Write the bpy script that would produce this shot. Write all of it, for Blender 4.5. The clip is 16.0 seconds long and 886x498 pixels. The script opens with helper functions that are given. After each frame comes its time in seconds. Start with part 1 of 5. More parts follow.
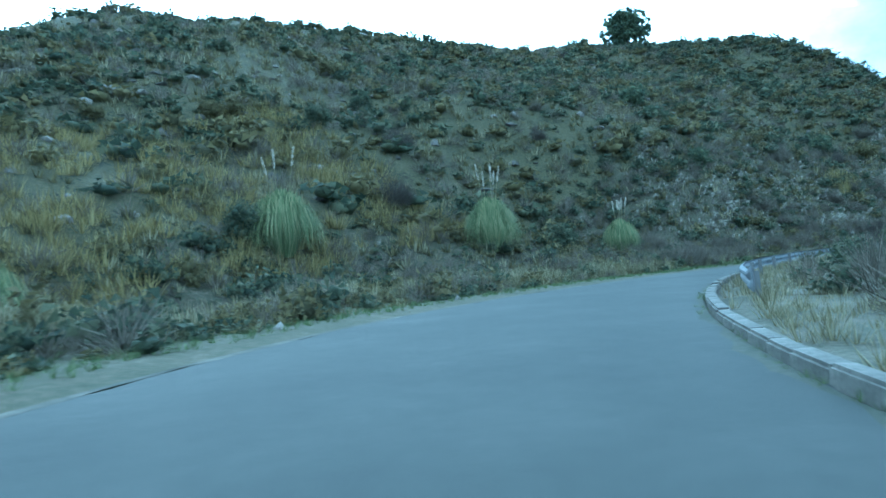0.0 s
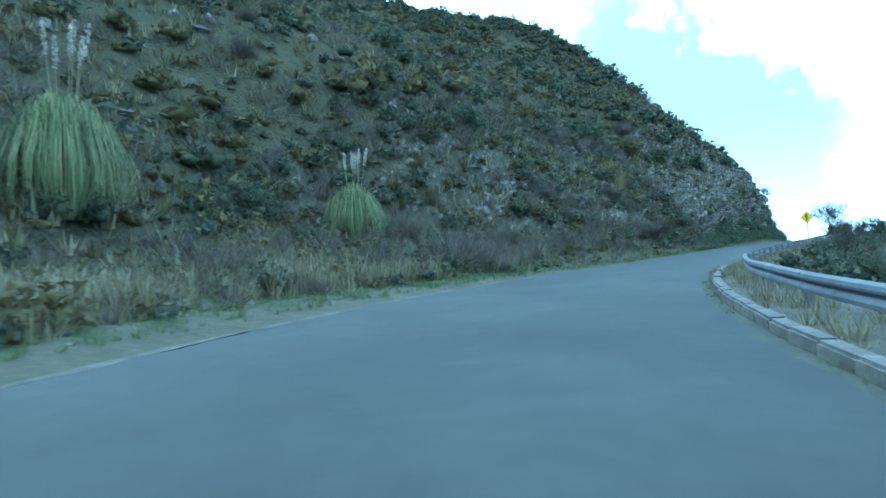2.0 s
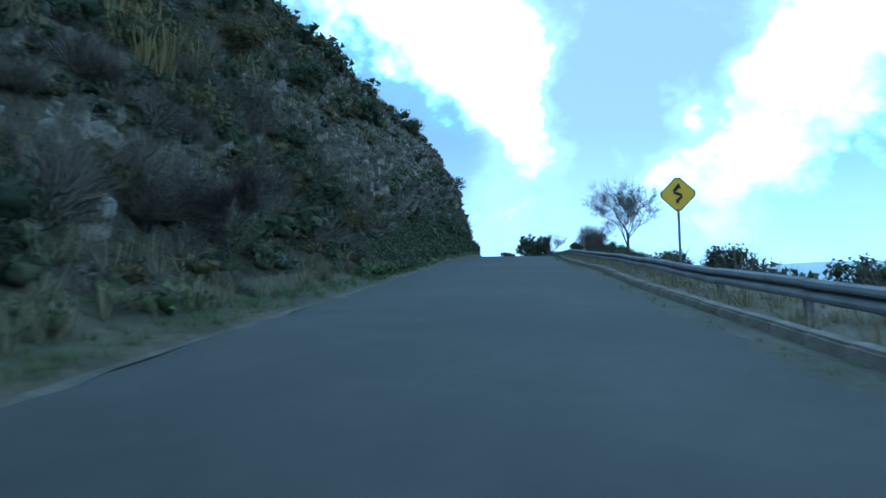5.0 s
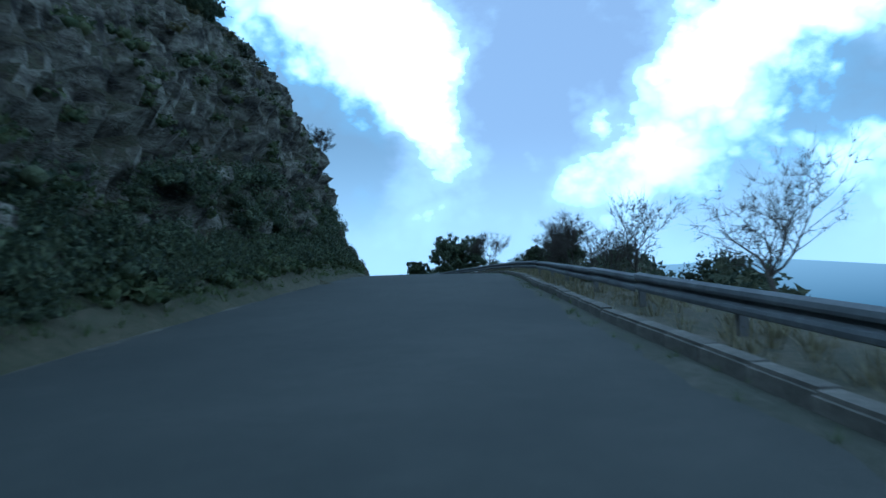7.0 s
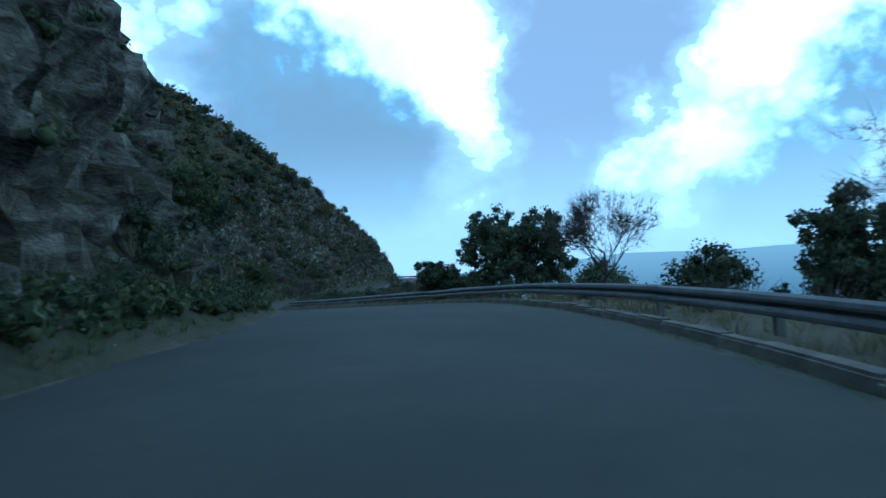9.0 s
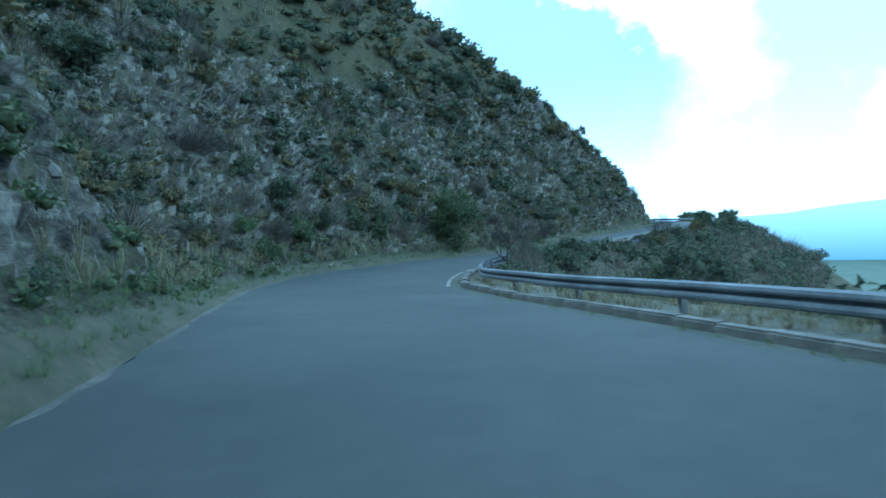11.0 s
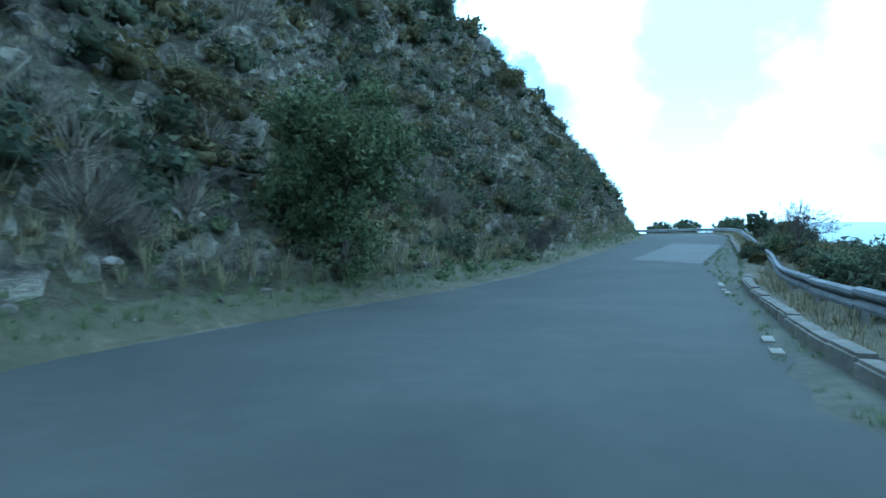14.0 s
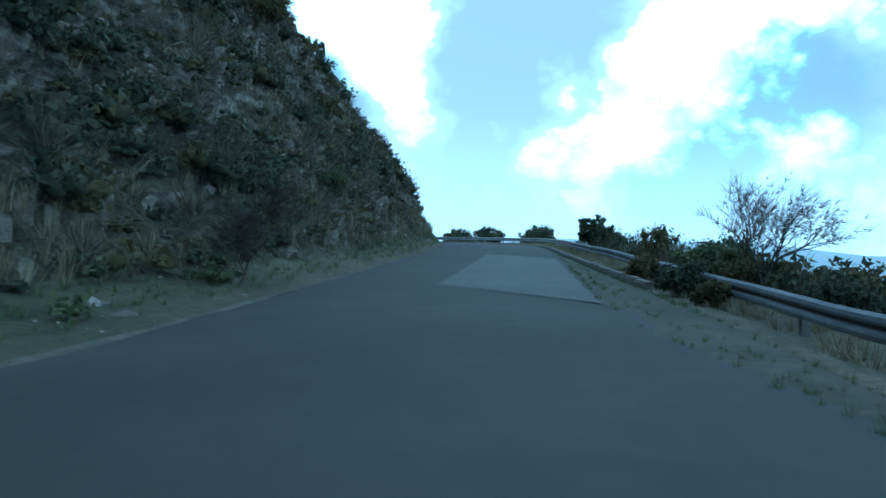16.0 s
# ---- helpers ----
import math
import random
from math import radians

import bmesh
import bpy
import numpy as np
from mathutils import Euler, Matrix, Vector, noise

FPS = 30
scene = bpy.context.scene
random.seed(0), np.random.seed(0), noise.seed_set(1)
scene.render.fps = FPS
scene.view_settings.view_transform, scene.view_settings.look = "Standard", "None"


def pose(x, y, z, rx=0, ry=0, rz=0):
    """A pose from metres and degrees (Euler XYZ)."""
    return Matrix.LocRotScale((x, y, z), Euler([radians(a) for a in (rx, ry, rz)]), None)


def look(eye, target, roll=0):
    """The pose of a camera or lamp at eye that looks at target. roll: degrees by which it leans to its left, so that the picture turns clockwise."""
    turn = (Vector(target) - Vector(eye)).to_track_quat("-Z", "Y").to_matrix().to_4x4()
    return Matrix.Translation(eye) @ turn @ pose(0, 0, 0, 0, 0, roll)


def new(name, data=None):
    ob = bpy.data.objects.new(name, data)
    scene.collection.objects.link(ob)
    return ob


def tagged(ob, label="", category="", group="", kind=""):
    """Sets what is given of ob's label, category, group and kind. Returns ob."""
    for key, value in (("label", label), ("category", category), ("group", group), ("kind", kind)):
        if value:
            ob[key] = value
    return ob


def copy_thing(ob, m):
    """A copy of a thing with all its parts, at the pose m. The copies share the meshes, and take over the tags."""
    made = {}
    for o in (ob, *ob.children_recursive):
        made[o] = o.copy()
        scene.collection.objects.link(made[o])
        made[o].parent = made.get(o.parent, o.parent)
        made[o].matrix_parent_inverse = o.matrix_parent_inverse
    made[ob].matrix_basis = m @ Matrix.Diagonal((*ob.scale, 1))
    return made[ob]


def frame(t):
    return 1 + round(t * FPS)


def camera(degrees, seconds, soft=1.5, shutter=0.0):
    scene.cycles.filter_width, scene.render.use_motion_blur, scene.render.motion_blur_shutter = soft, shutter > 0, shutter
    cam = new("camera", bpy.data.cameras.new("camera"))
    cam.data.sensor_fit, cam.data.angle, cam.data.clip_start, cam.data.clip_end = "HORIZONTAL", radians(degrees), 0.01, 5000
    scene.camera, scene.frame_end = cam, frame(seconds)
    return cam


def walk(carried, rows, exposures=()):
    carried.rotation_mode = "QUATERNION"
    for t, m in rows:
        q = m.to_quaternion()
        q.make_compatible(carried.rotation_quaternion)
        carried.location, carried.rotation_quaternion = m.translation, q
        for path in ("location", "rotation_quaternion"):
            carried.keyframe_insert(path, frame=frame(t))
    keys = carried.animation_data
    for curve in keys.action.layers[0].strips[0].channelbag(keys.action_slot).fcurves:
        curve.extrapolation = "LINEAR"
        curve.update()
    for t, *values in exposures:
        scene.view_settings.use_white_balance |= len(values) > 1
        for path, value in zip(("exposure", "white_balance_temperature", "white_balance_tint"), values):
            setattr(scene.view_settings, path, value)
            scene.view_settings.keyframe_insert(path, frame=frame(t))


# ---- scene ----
cam = camera(66.5, 16.0, 1.5, 0.15)
PATH = [
    (0, (-0.41, -0.09, 0.95), (0.248, 9.838, 1.981), -5.40),
    (0.5, (0.64, 5.46, 1.40), (2.171, 15.303, 2.244), -4.67),
    (1, (2.31, 11.10, 1.81), (4.730, 20.775, 2.512), -4.02),
    (1.5, (4.56, 16.65, 2.17), (7.910, 26.048, 2.791), -3.45),
    (2, (7.42, 22.06, 2.50), (11.698, 31.079, 3.055), -3.19),
    (2.5, (10.95, 27.34, 2.87), (16.129, 35.880, 3.352), -2.92),
    (3, (15.44, 32.81, 3.19), (21.473, 40.777, 3.624), -2.50),
    (3.5, (20.67, 38.17, 3.55), (27.479, 45.491, 3.925), -2.48),
    (4, (26.51, 43.47, 3.81), (33.848, 50.249, 4.172), -2.45),
    (4.5, (32.86, 48.64, 4.08), (40.534, 55.041, 4.472), -1.87),
    (5.1, (41.06, 54.48, 4.49), (49.086, 60.438, 4.906), -1.60),
    (5.7, (49.85, 59.93, 4.99), (58.152, 65.481, 5.414), -1.75),
    (6.4, (60.37, 65.91, 5.61), (68.907, 71.096, 6.027), -2.23),
    (7, (69.23, 70.82, 6.09), (77.875, 75.833, 6.511), -2.70),
    (7.5, (76.45, 74.77, 6.45), (85.111, 79.755, 6.876), -3.11),
    (8, (83.57, 78.71, 6.84), (92.230, 83.695, 7.272), -3.38),
    (8.5, (90.24, 82.58, 7.17), (98.802, 87.732, 7.584), -3.76),
    (9, (96.56, 86.64, 7.35), (104.882, 92.176, 7.642), -3.46),
    (9.5, (102.55, 91.03, 7.52), (110.496, 97.102, 7.654), -3.93),
    (10, (108.11, 95.74, 7.57), (115.534, 102.441, 7.548), -3.41),
    (10.6, (113.95, 102.02, 7.40), (120.569, 109.513, 7.159), -2.84),
    (11.2, (118.94, 108.90, 7.00), (124.614, 117.124, 6.534), -2.33),
    (11.8, (123.48, 115.87, 6.55), (128.426, 124.537, 5.922), -1.89),
    (12.5, (128.72, 123.43, 6.17), (133.666, 132.101, 5.558), -1.44),
    (13, (132.51, 128.34, 6.03), (138.120, 136.605, 5.592), -1.17),
    (13.5, (136.12, 132.03, 5.95), (142.538, 139.689, 5.659), -1.37),
    (14, (139.77, 135.17, 5.92), (146.967, 142.111, 5.756), -1.71),
    (14.5, (143.31, 137.72, 5.86), (151.132, 143.952, 5.713), -1.49),
    (15, (146.97, 139.94, 5.77), (155.271, 145.522, 5.638), -0.74),
    (15.5, (150.76, 141.89, 5.67), (159.424, 146.890, 5.574), 0.38),
    (16, (154.48, 143.57, 5.61), (163.415, 148.056, 5.511), 0.74),
]
walk(cam, [(t, look(eye, target, roll)) for t, eye, target, roll in PATH],
     exposures=[(0, 1.2, 3900, -20), (2.5, 1.05, 4050, -15), (3.5, 0.52, 4150, -10), (4.5, 0.08, 4000, -12),
                (7, -0.55, 4100, -9), (9, -0.6, 4000, -13), (10.2, 0.25, 4000, -15), (12.3, 1.25, 3950, -19), (13.5, 1.18, 3980, -17),
                (14.5, 0.55, 4080, -16), (15.5, 0.1, 4050, -16), (16, -0.08, 4050, -17)])

# ---------------------------------------------------------------- sky and sun
SUN_ELEVATION, SUN_AZIMUTH = radians(40), radians(-15)


def node(tree, kind, **sets):
    n = tree.nodes.new(kind)
    for key, value in sets.items():
        if key in n.inputs:
            n.inputs[key].default_value = value
    return n


def build_sky():
    world = bpy.data.worlds.new("sky")
    scene.world = world
    world.use_nodes = True
    t = world.node_tree
    t.nodes.clear()
    link = t.links.new
    out = t.nodes.new("ShaderNodeOutputWorld")
    sky = t.nodes.new("ShaderNodeTexSky")
    sky.sky_type, sky.sun_disc = "NISHITA", False
    sky.sun_elevation, sky.sun_rotation = SUN_ELEVATION, SUN_AZIMUTH
    blue = node(t, "ShaderNodeBackground", Strength=0.15)
    veil = t.nodes.new("ShaderNodeMix")
    veil.data_type = "RGBA"
    veil.inputs[0].default_value = 0.7
    veil.inputs[7].default_value = (5.3, 4.9, 5.5, 1)
    link(sky.outputs[0], veil.inputs[6])
    link(veil.outputs[2], blue.inputs[0])
    co = t.nodes.new("ShaderNodeTexCoord")
    sep = t.nodes.new("ShaderNodeSeparateXYZ")
    link(co.outputs["Generated"], sep.inputs[0])
    wide = t.nodes.new("ShaderNodeMapping")
    wide.inputs["Scale"].default_value = (1.0, 1.0, 1.5)
    link(co.outputs["Generated"], wide.inputs[0])

    def calc(operation, a, b, c=0.0):
        m = t.nodes.new("ShaderNodeMath")
        m.operation = operation
        for socket, v in zip(m.inputs, (a, b, c)):
            if isinstance(v, float):
                socket.default_value = v
            else:
                link(v, socket)
        return m.outputs[0]

    def smooth(value, low, high, start=0.0, end=1.0):
        m = t.nodes.new("ShaderNodeMapRange")
        m.interpolation_type = "SMOOTHSTEP"
        for k, v in enumerate((low, high, start, end)):
            m.inputs[k + 1].default_value = v
        link(value, m.inputs[0])
        return m.outputs[0]

    def lobes(value, rows):
        for direction, width, weight in rows:
            d = t.nodes.new("ShaderNodeVectorMath")
            d.operation = "DISTANCE"
            link(bent.outputs[0], d.inputs[0])
            d.inputs[1].default_value = Vector(direction).normalized()
            value = calc("MULTIPLY_ADD", smooth(d.outputs[1], 0.0, width, 1.0, 0.0), weight, value)
        return value

    def noise_of(scale, detail, rough, at):
        n = node(t, "ShaderNodeTexNoise", Scale=scale, Detail=detail, Roughness=rough)
        link(at, n.inputs["Vector"])
        return n

    # directions slightly bent by noise, so that no outline is round
    warp = noise_of(7.0, 4.0, 0.6, wide.outputs[0])
    bent = t.nodes.new("ShaderNodeVectorMath")
    bent.operation = "MULTIPLY_ADD"
    link(warp.outputs[1], bent.inputs[0])
    bent.inputs[1].default_value = (0.10, 0.10, 0.08)
    shifted = t.nodes.new("ShaderNodeVectorMath")
    shifted.inputs[1].default_value = (-0.05, -0.05, -0.04)
    link(co.outputs["Generated"], shifted.inputs[0])
    link(shifted.outputs[0], bent.inputs[2])

    def cells(scale):
        v = node(t, "ShaderNodeTexVoronoi", Scale=scale)
        link(bent.outputs[0], v.inputs["Vector"])
        return v.outputs[0]

    big = noise_of(3.2, 3.0, 0.5, wide.outputs[0]).outputs[0]
    fray = noise_of(26.0, 6.0, 0.62, wide.outputs[0]).outputs[0]
    # rounded heads of two sizes
    heads = calc("MULTIPLY_ADD", cells(16.0), -0.34, calc("MULTIPLY_ADD", cells(38.0), -0.20, 0.26))
    base = calc("MULTIPLY_ADD", big, 0.9, calc("MULTIPLY_ADD", fray, 0.46, heads))
    base = calc("ADD", base, -0.23)
    # blue-grey cloud bases behind and below the white heads
    grey = smooth(lobes(calc("MULTIPLY_ADD", big, 0.5, calc("MULTIPLY_ADD", fray, 0.6, -0.55)), BASES), 0.05, 0.75, 0.0, 0.95)
    value = calc("MULTIPLY_ADD", grey, -0.20, lobes(base, BANK_NORTH + BANK_EAST + GAPS + CLOUD_AROUND_FILL))
    # a thin veil reaches beyond the heads
    cover = calc("MAXIMUM", smooth(value, 0.48, 0.60), smooth(value, 0.12, 0.58, 0.07, 0.42))
    thick = smooth(value, 0.54, 0.95)
    dull = node(t, "ShaderNodeBackground", Color=(0.52, 0.57, 0.64, 1), Strength=1.0)
    mix0 = t.nodes.new("ShaderNodeMixShader")
    link(grey, mix0.inputs[0])
    link(blue.outputs[0], mix0.inputs[1])
    link(dull.outputs[0], mix0.inputs[2])
    # heads are whitest where they are thick, greyer towards their bases
    shade = t.nodes.new("ShaderNodeMix")
    shade.data_type = "RGBA"
    shade.inputs[6].default_value = (0.20, 0.27, 0.33, 1)
    shade.inputs[7].default_value = (1.0, 1.0, 1.0, 1)
    link(calc("MULTIPLY_ADD", grey, -0.45, calc("MULTIPLY_ADD", thick, 0.75, 0.42)), shade.inputs[0])
    white = node(t, "ShaderNodeBackground", Strength=2.9)
    link(shade.outputs[2], white.inputs[0])
    mix = t.nodes.new("ShaderNodeMixShader")
    link(cover, mix.inputs[0])
    link(mix0.outputs[0], mix.inputs[1])
    link(white.outputs[0], mix.inputs[2])
    # pale haze low over the horizon
    low = t.nodes.new("ShaderNodeMapRange")
    low.interpolation_type = "SMOOTHSTEP"
    low.inputs[1].default_value, low.inputs[2].default_value = -0.02, 0.22
    low.inputs[3].default_value, low.inputs[4].default_value = 0.85, 0.0
    link(sep.outputs[2], low.inputs[0])
    haze = node(t, "ShaderNodeBackground", Color=(0.86, 0.93, 1.0, 1), Strength=1.4)
    mix2 = t.nodes.new("ShaderNodeMixShader")
    link(low.outputs[0], mix2.inputs[0])
    link(mix.outputs[0], mix2.inputs[1])
    link(haze.outputs[0], mix2.inputs[2])
    link(mix2.outputs[0], out.inputs[0])


# direction, width, weight of the cloud banks, the openings between them and their grey bases
BANK_NORTH = [((0.704, 0.603, 0.375), 0.20, 0.5), ((0.784, 0.519, 0.339), 0.19, 0.6), ((0.821, 0.504, 0.268), 0.15, 0.6), ((0.857, 0.478, 0.191), 0.09, 0.4),
              ((0.882, 0.441, 0.166), 0.07, 0.3), ((0.634, 0.679, 0.371), 0.2, 0.1), ((0.836, 0.539, 0.104), 0.09, 0.32), ((0.87, 0.481, 0.113), 0.08, 0.28), ((0.798, 0.593, 0.106), 0.06, 0.2)]
BANK_EAST = [((0.95, 0.091, 0.297), 0.17, 0.44), ((0.957, -0.005, 0.291), 0.17, 0.48), ((0.95, 0.18, 0.255), 0.09, 0.36), ((0.928, 0.294, 0.23), 0.06, 0.42),
             ((0.982, 0.083, 0.168), 0.08, 0.36), ((0.966, 0.181, 0.183), 0.10, 0.34), ((0.956, 0.259, 0.141), 0.13, 0.40), ((0.939, 0.322, 0.118), 0.07, 0.3),
             ((0.979, 0.156, 0.13), 0.09, 0.34), ((0.913, 0.374, 0.163), 0.03, 0.35), ((0.989, -0.043, 0.141), 0.07, 0.36), ((0.993, 0.007, 0.12), 0.08, 0.34)]
GAPS = [((0.892, 0.353, 0.283), 0.22, -0.40), ((0.893, 0.393, 0.217), 0.12, -0.22), ((0.902, 0.425, 0.072), 0.7, -0.17), ((0.73, 0.65, 0.20), 0.2, -0.16)]
# the last lobe is an unseen southeast cloud, added to brighten the hill slopes
CLOUD_AROUND_FILL = [((-0.3, 1, 0.35), 1.1, 0.36), ((0.30, 0.92, 0.30), 0.36, 0.30), ((-1, -0.3, 0.6), 1.2, 0.14), ((0.45, -0.85, 0.35), 0.75, 0.36)]
BASES = [((0.64, 0.70, 0.31), 0.2, 0.5), ((0.748, 0.631, 0.206), 0.20, 1.0), ((0.776, 0.615, 0.141), 0.13, 0.6), ((0.685, 0.686, 0.245), 0.22, 0.6), ((0.979, -0.029, 0.202), 0.15, 1.0), ((0.986, 0.138, 0.094), 0.11, 0.7),
         ((0.971, 0.031, 0.237), 0.10, 0.45), ((0.961, 0.17, 0.216), 0.10, 0.4), ((0.988, 0.086, 0.13), 0.09, 0.5), ((0.998, 0.045, 0.043), 0.2, 0.45)]
build_sky()
sun = new("sun", bpy.data.lights.new("sun", "SUN"))
sun.data.energy, sun.data.angle, sun.data.color = 0.9, radians(15), (1.0, 0.96, 0.9)
sun.matrix_world = look((math.sin(SUN_AZIMUTH) * math.cos(SUN_ELEVATION) * 50, math.cos(SUN_AZIMUTH) * math.cos(SUN_ELEVATION) * 50,
                         math.sin(SUN_ELEVATION) * 50), (0, 0, 0))


# ---------------------------------------------------------------- materials
def material(name, colors, scale=1.0, rough=0.9, bump=0.3, bump_scale=None, fine=0.35, metal=0.0, island=0.0, stops=None, extra=None, depth=0.05, through_light=0.0, layers=None):
    """A surface of two scales of noise through a colour ramp, with fine relief; island: variation from piece to piece."""
    m = bpy.data.materials.new(name)
    m.use_nodes = True
    t = m.node_tree
    link = t.links.new
    b = t.nodes["Principled BSDF"]
    b.inputs["Roughness"].default_value = rough
    b.inputs["Metallic"].default_value = metal
    b.inputs["Specular IOR Level"].default_value = 0.25
    co = t.nodes.new("ShaderNodeTexCoord")
    a = node(t, "ShaderNodeTexNoise", Scale=scale, Detail=5.0, Roughness=0.6)
    f = node(t, "ShaderNodeTexNoise", Scale=scale * 9, Detail=4.0, Roughness=0.65)
    link(co.outputs["Object"], a.inputs["Vector"])
    link(co.outputs["Object"], f.inputs["Vector"])
    mix = t.nodes.new("ShaderNodeMix")
    mix.inputs[0].default_value = fine
    link(a.outputs[0], mix.inputs[2])
    link(f.outputs[0], mix.inputs[3])
    value = mix.outputs[0]
    if island:
        geo = t.nodes.new("ShaderNodeNewGeometry")
        mi = t.nodes.new("ShaderNodeMix")
        mi.inputs[0].default_value = island
        link(value, mi.inputs[2])
        link(geo.outputs["Random Per Island"], mi.inputs[3])
        value = mi.outputs[0]
    ramp = t.nodes.new("ShaderNodeValToRGB")
    el = ramp.color_ramp.elements
    n = len(colors)
    stops = stops or [0.32 + 0.36 * i / (n - 1) for i in range(n)]
    while len(el) < n:
        el.new(0.5)
    for e, p, c in zip(el, stops, colors):
        e.position, e.color = p, (*c, 1)
    link(value, ramp.inputs[0])
    color = ramp.outputs[0]
    if extra:
        color = extra(t, co, color)
    link(color, b.inputs["Base Color"])
    if bump:
        bn = node(t, "ShaderNodeBump", Strength=bump, Distance=depth)
        bf = node(t, "ShaderNodeTexNoise", Scale=bump_scale or scale * 14, Detail=6.0, Roughness=0.7)
        if layers:
            bed = t.nodes.new("ShaderNodeMapping")
            bed.inputs["Rotation"].default_value = (0.5, 0.6, 0.3)
            bed.inputs["Scale"].default_value = layers
            link(co.outputs["Object"], bed.inputs[0])
            link(bed.outputs[0], bf.inputs["Vector"])
        else:
            link(co.outputs["Object"], bf.inputs["Vector"])
        link(bf.outputs[0], bn.inputs["Height"])
        link(bn.outputs[0], b.inputs["Normal"])
    if through_light:
        thin = t.nodes.new("ShaderNodeBsdfTranslucent")
        link(color, thin.inputs[0])
        both = t.nodes.new("ShaderNodeMixShader")
        both.inputs[0].default_value = through_light
        link(b.outputs[0], both.inputs[1])
        link(thin.outputs[0], both.inputs[2])
        link(both.outputs[0], t.nodes["Material Output"].inputs[0])
    return m


def rock_on_steep(t, co, color):
    """Bare grey rock where the ground is steep."""
    link = t.links.new
    geo = t.nodes.new("ShaderNodeNewGeometry")
    sep = t.nodes.new("ShaderNodeSeparateXYZ")
    link(geo.outputs["Normal"], sep.inputs[0])
    n = node(t, "ShaderNodeTexNoise", Scale=0.5, Detail=6.0)
    link(co.outputs["Object"], n.inputs["Vector"])
    add = t.nodes.new("ShaderNodeMath")
    add.operation = "MULTIPLY_ADD"
    add.inputs[1].default_value = 0.5
    link(n.outputs[0], add.inputs[0])
    link(sep.outputs[2], add.inputs[2])
    r = t.nodes.new("ShaderNodeMapRange")
    r.inputs[1].default_value, r.inputs[2].default_value = 0.74, 0.52
    link(add.outputs[0], r.inputs[0])
    # strata: noise squeezed across the bedding
    mp = t.nodes.new("ShaderNodeMapping")
    mp.inputs["Rotation"].default_value = (0.5, 0.6, 0.3)
    mp.inputs["Scale"].default_value = (0.8, 1.0, 1.6)
    link(co.outputs["Object"], mp.inputs[0])
    v = node(t, "ShaderNodeTexNoise", Scale=1.3, Detail=6.0, Roughness=0.62)
    link(mp.outputs[0], v.inputs["Vector"])
    rr = t.nodes.new("ShaderNodeValToRGB")
    e = rr.color_ramp.elements
    e[0].position, e[0].color = 0.38, (0.028, 0.026, 0.022, 1)
    e[1].position, e[1].color = 0.64, (0.25, 0.235, 0.19, 1)
    mid = e.new(0.50)
    mid.color = (0.115, 0.104, 0.082, 1)
    link(v.outputs[0], rr.inputs[0])
    mix = t.nodes.new("ShaderNodeMix")
    mix.data_type = "RGBA"
    link(r.outputs[0], mix.inputs[0])
    link(color, mix.inputs[6])
    link(rr.outputs[0], mix.inputs[7])
    return mix.outputs[2]


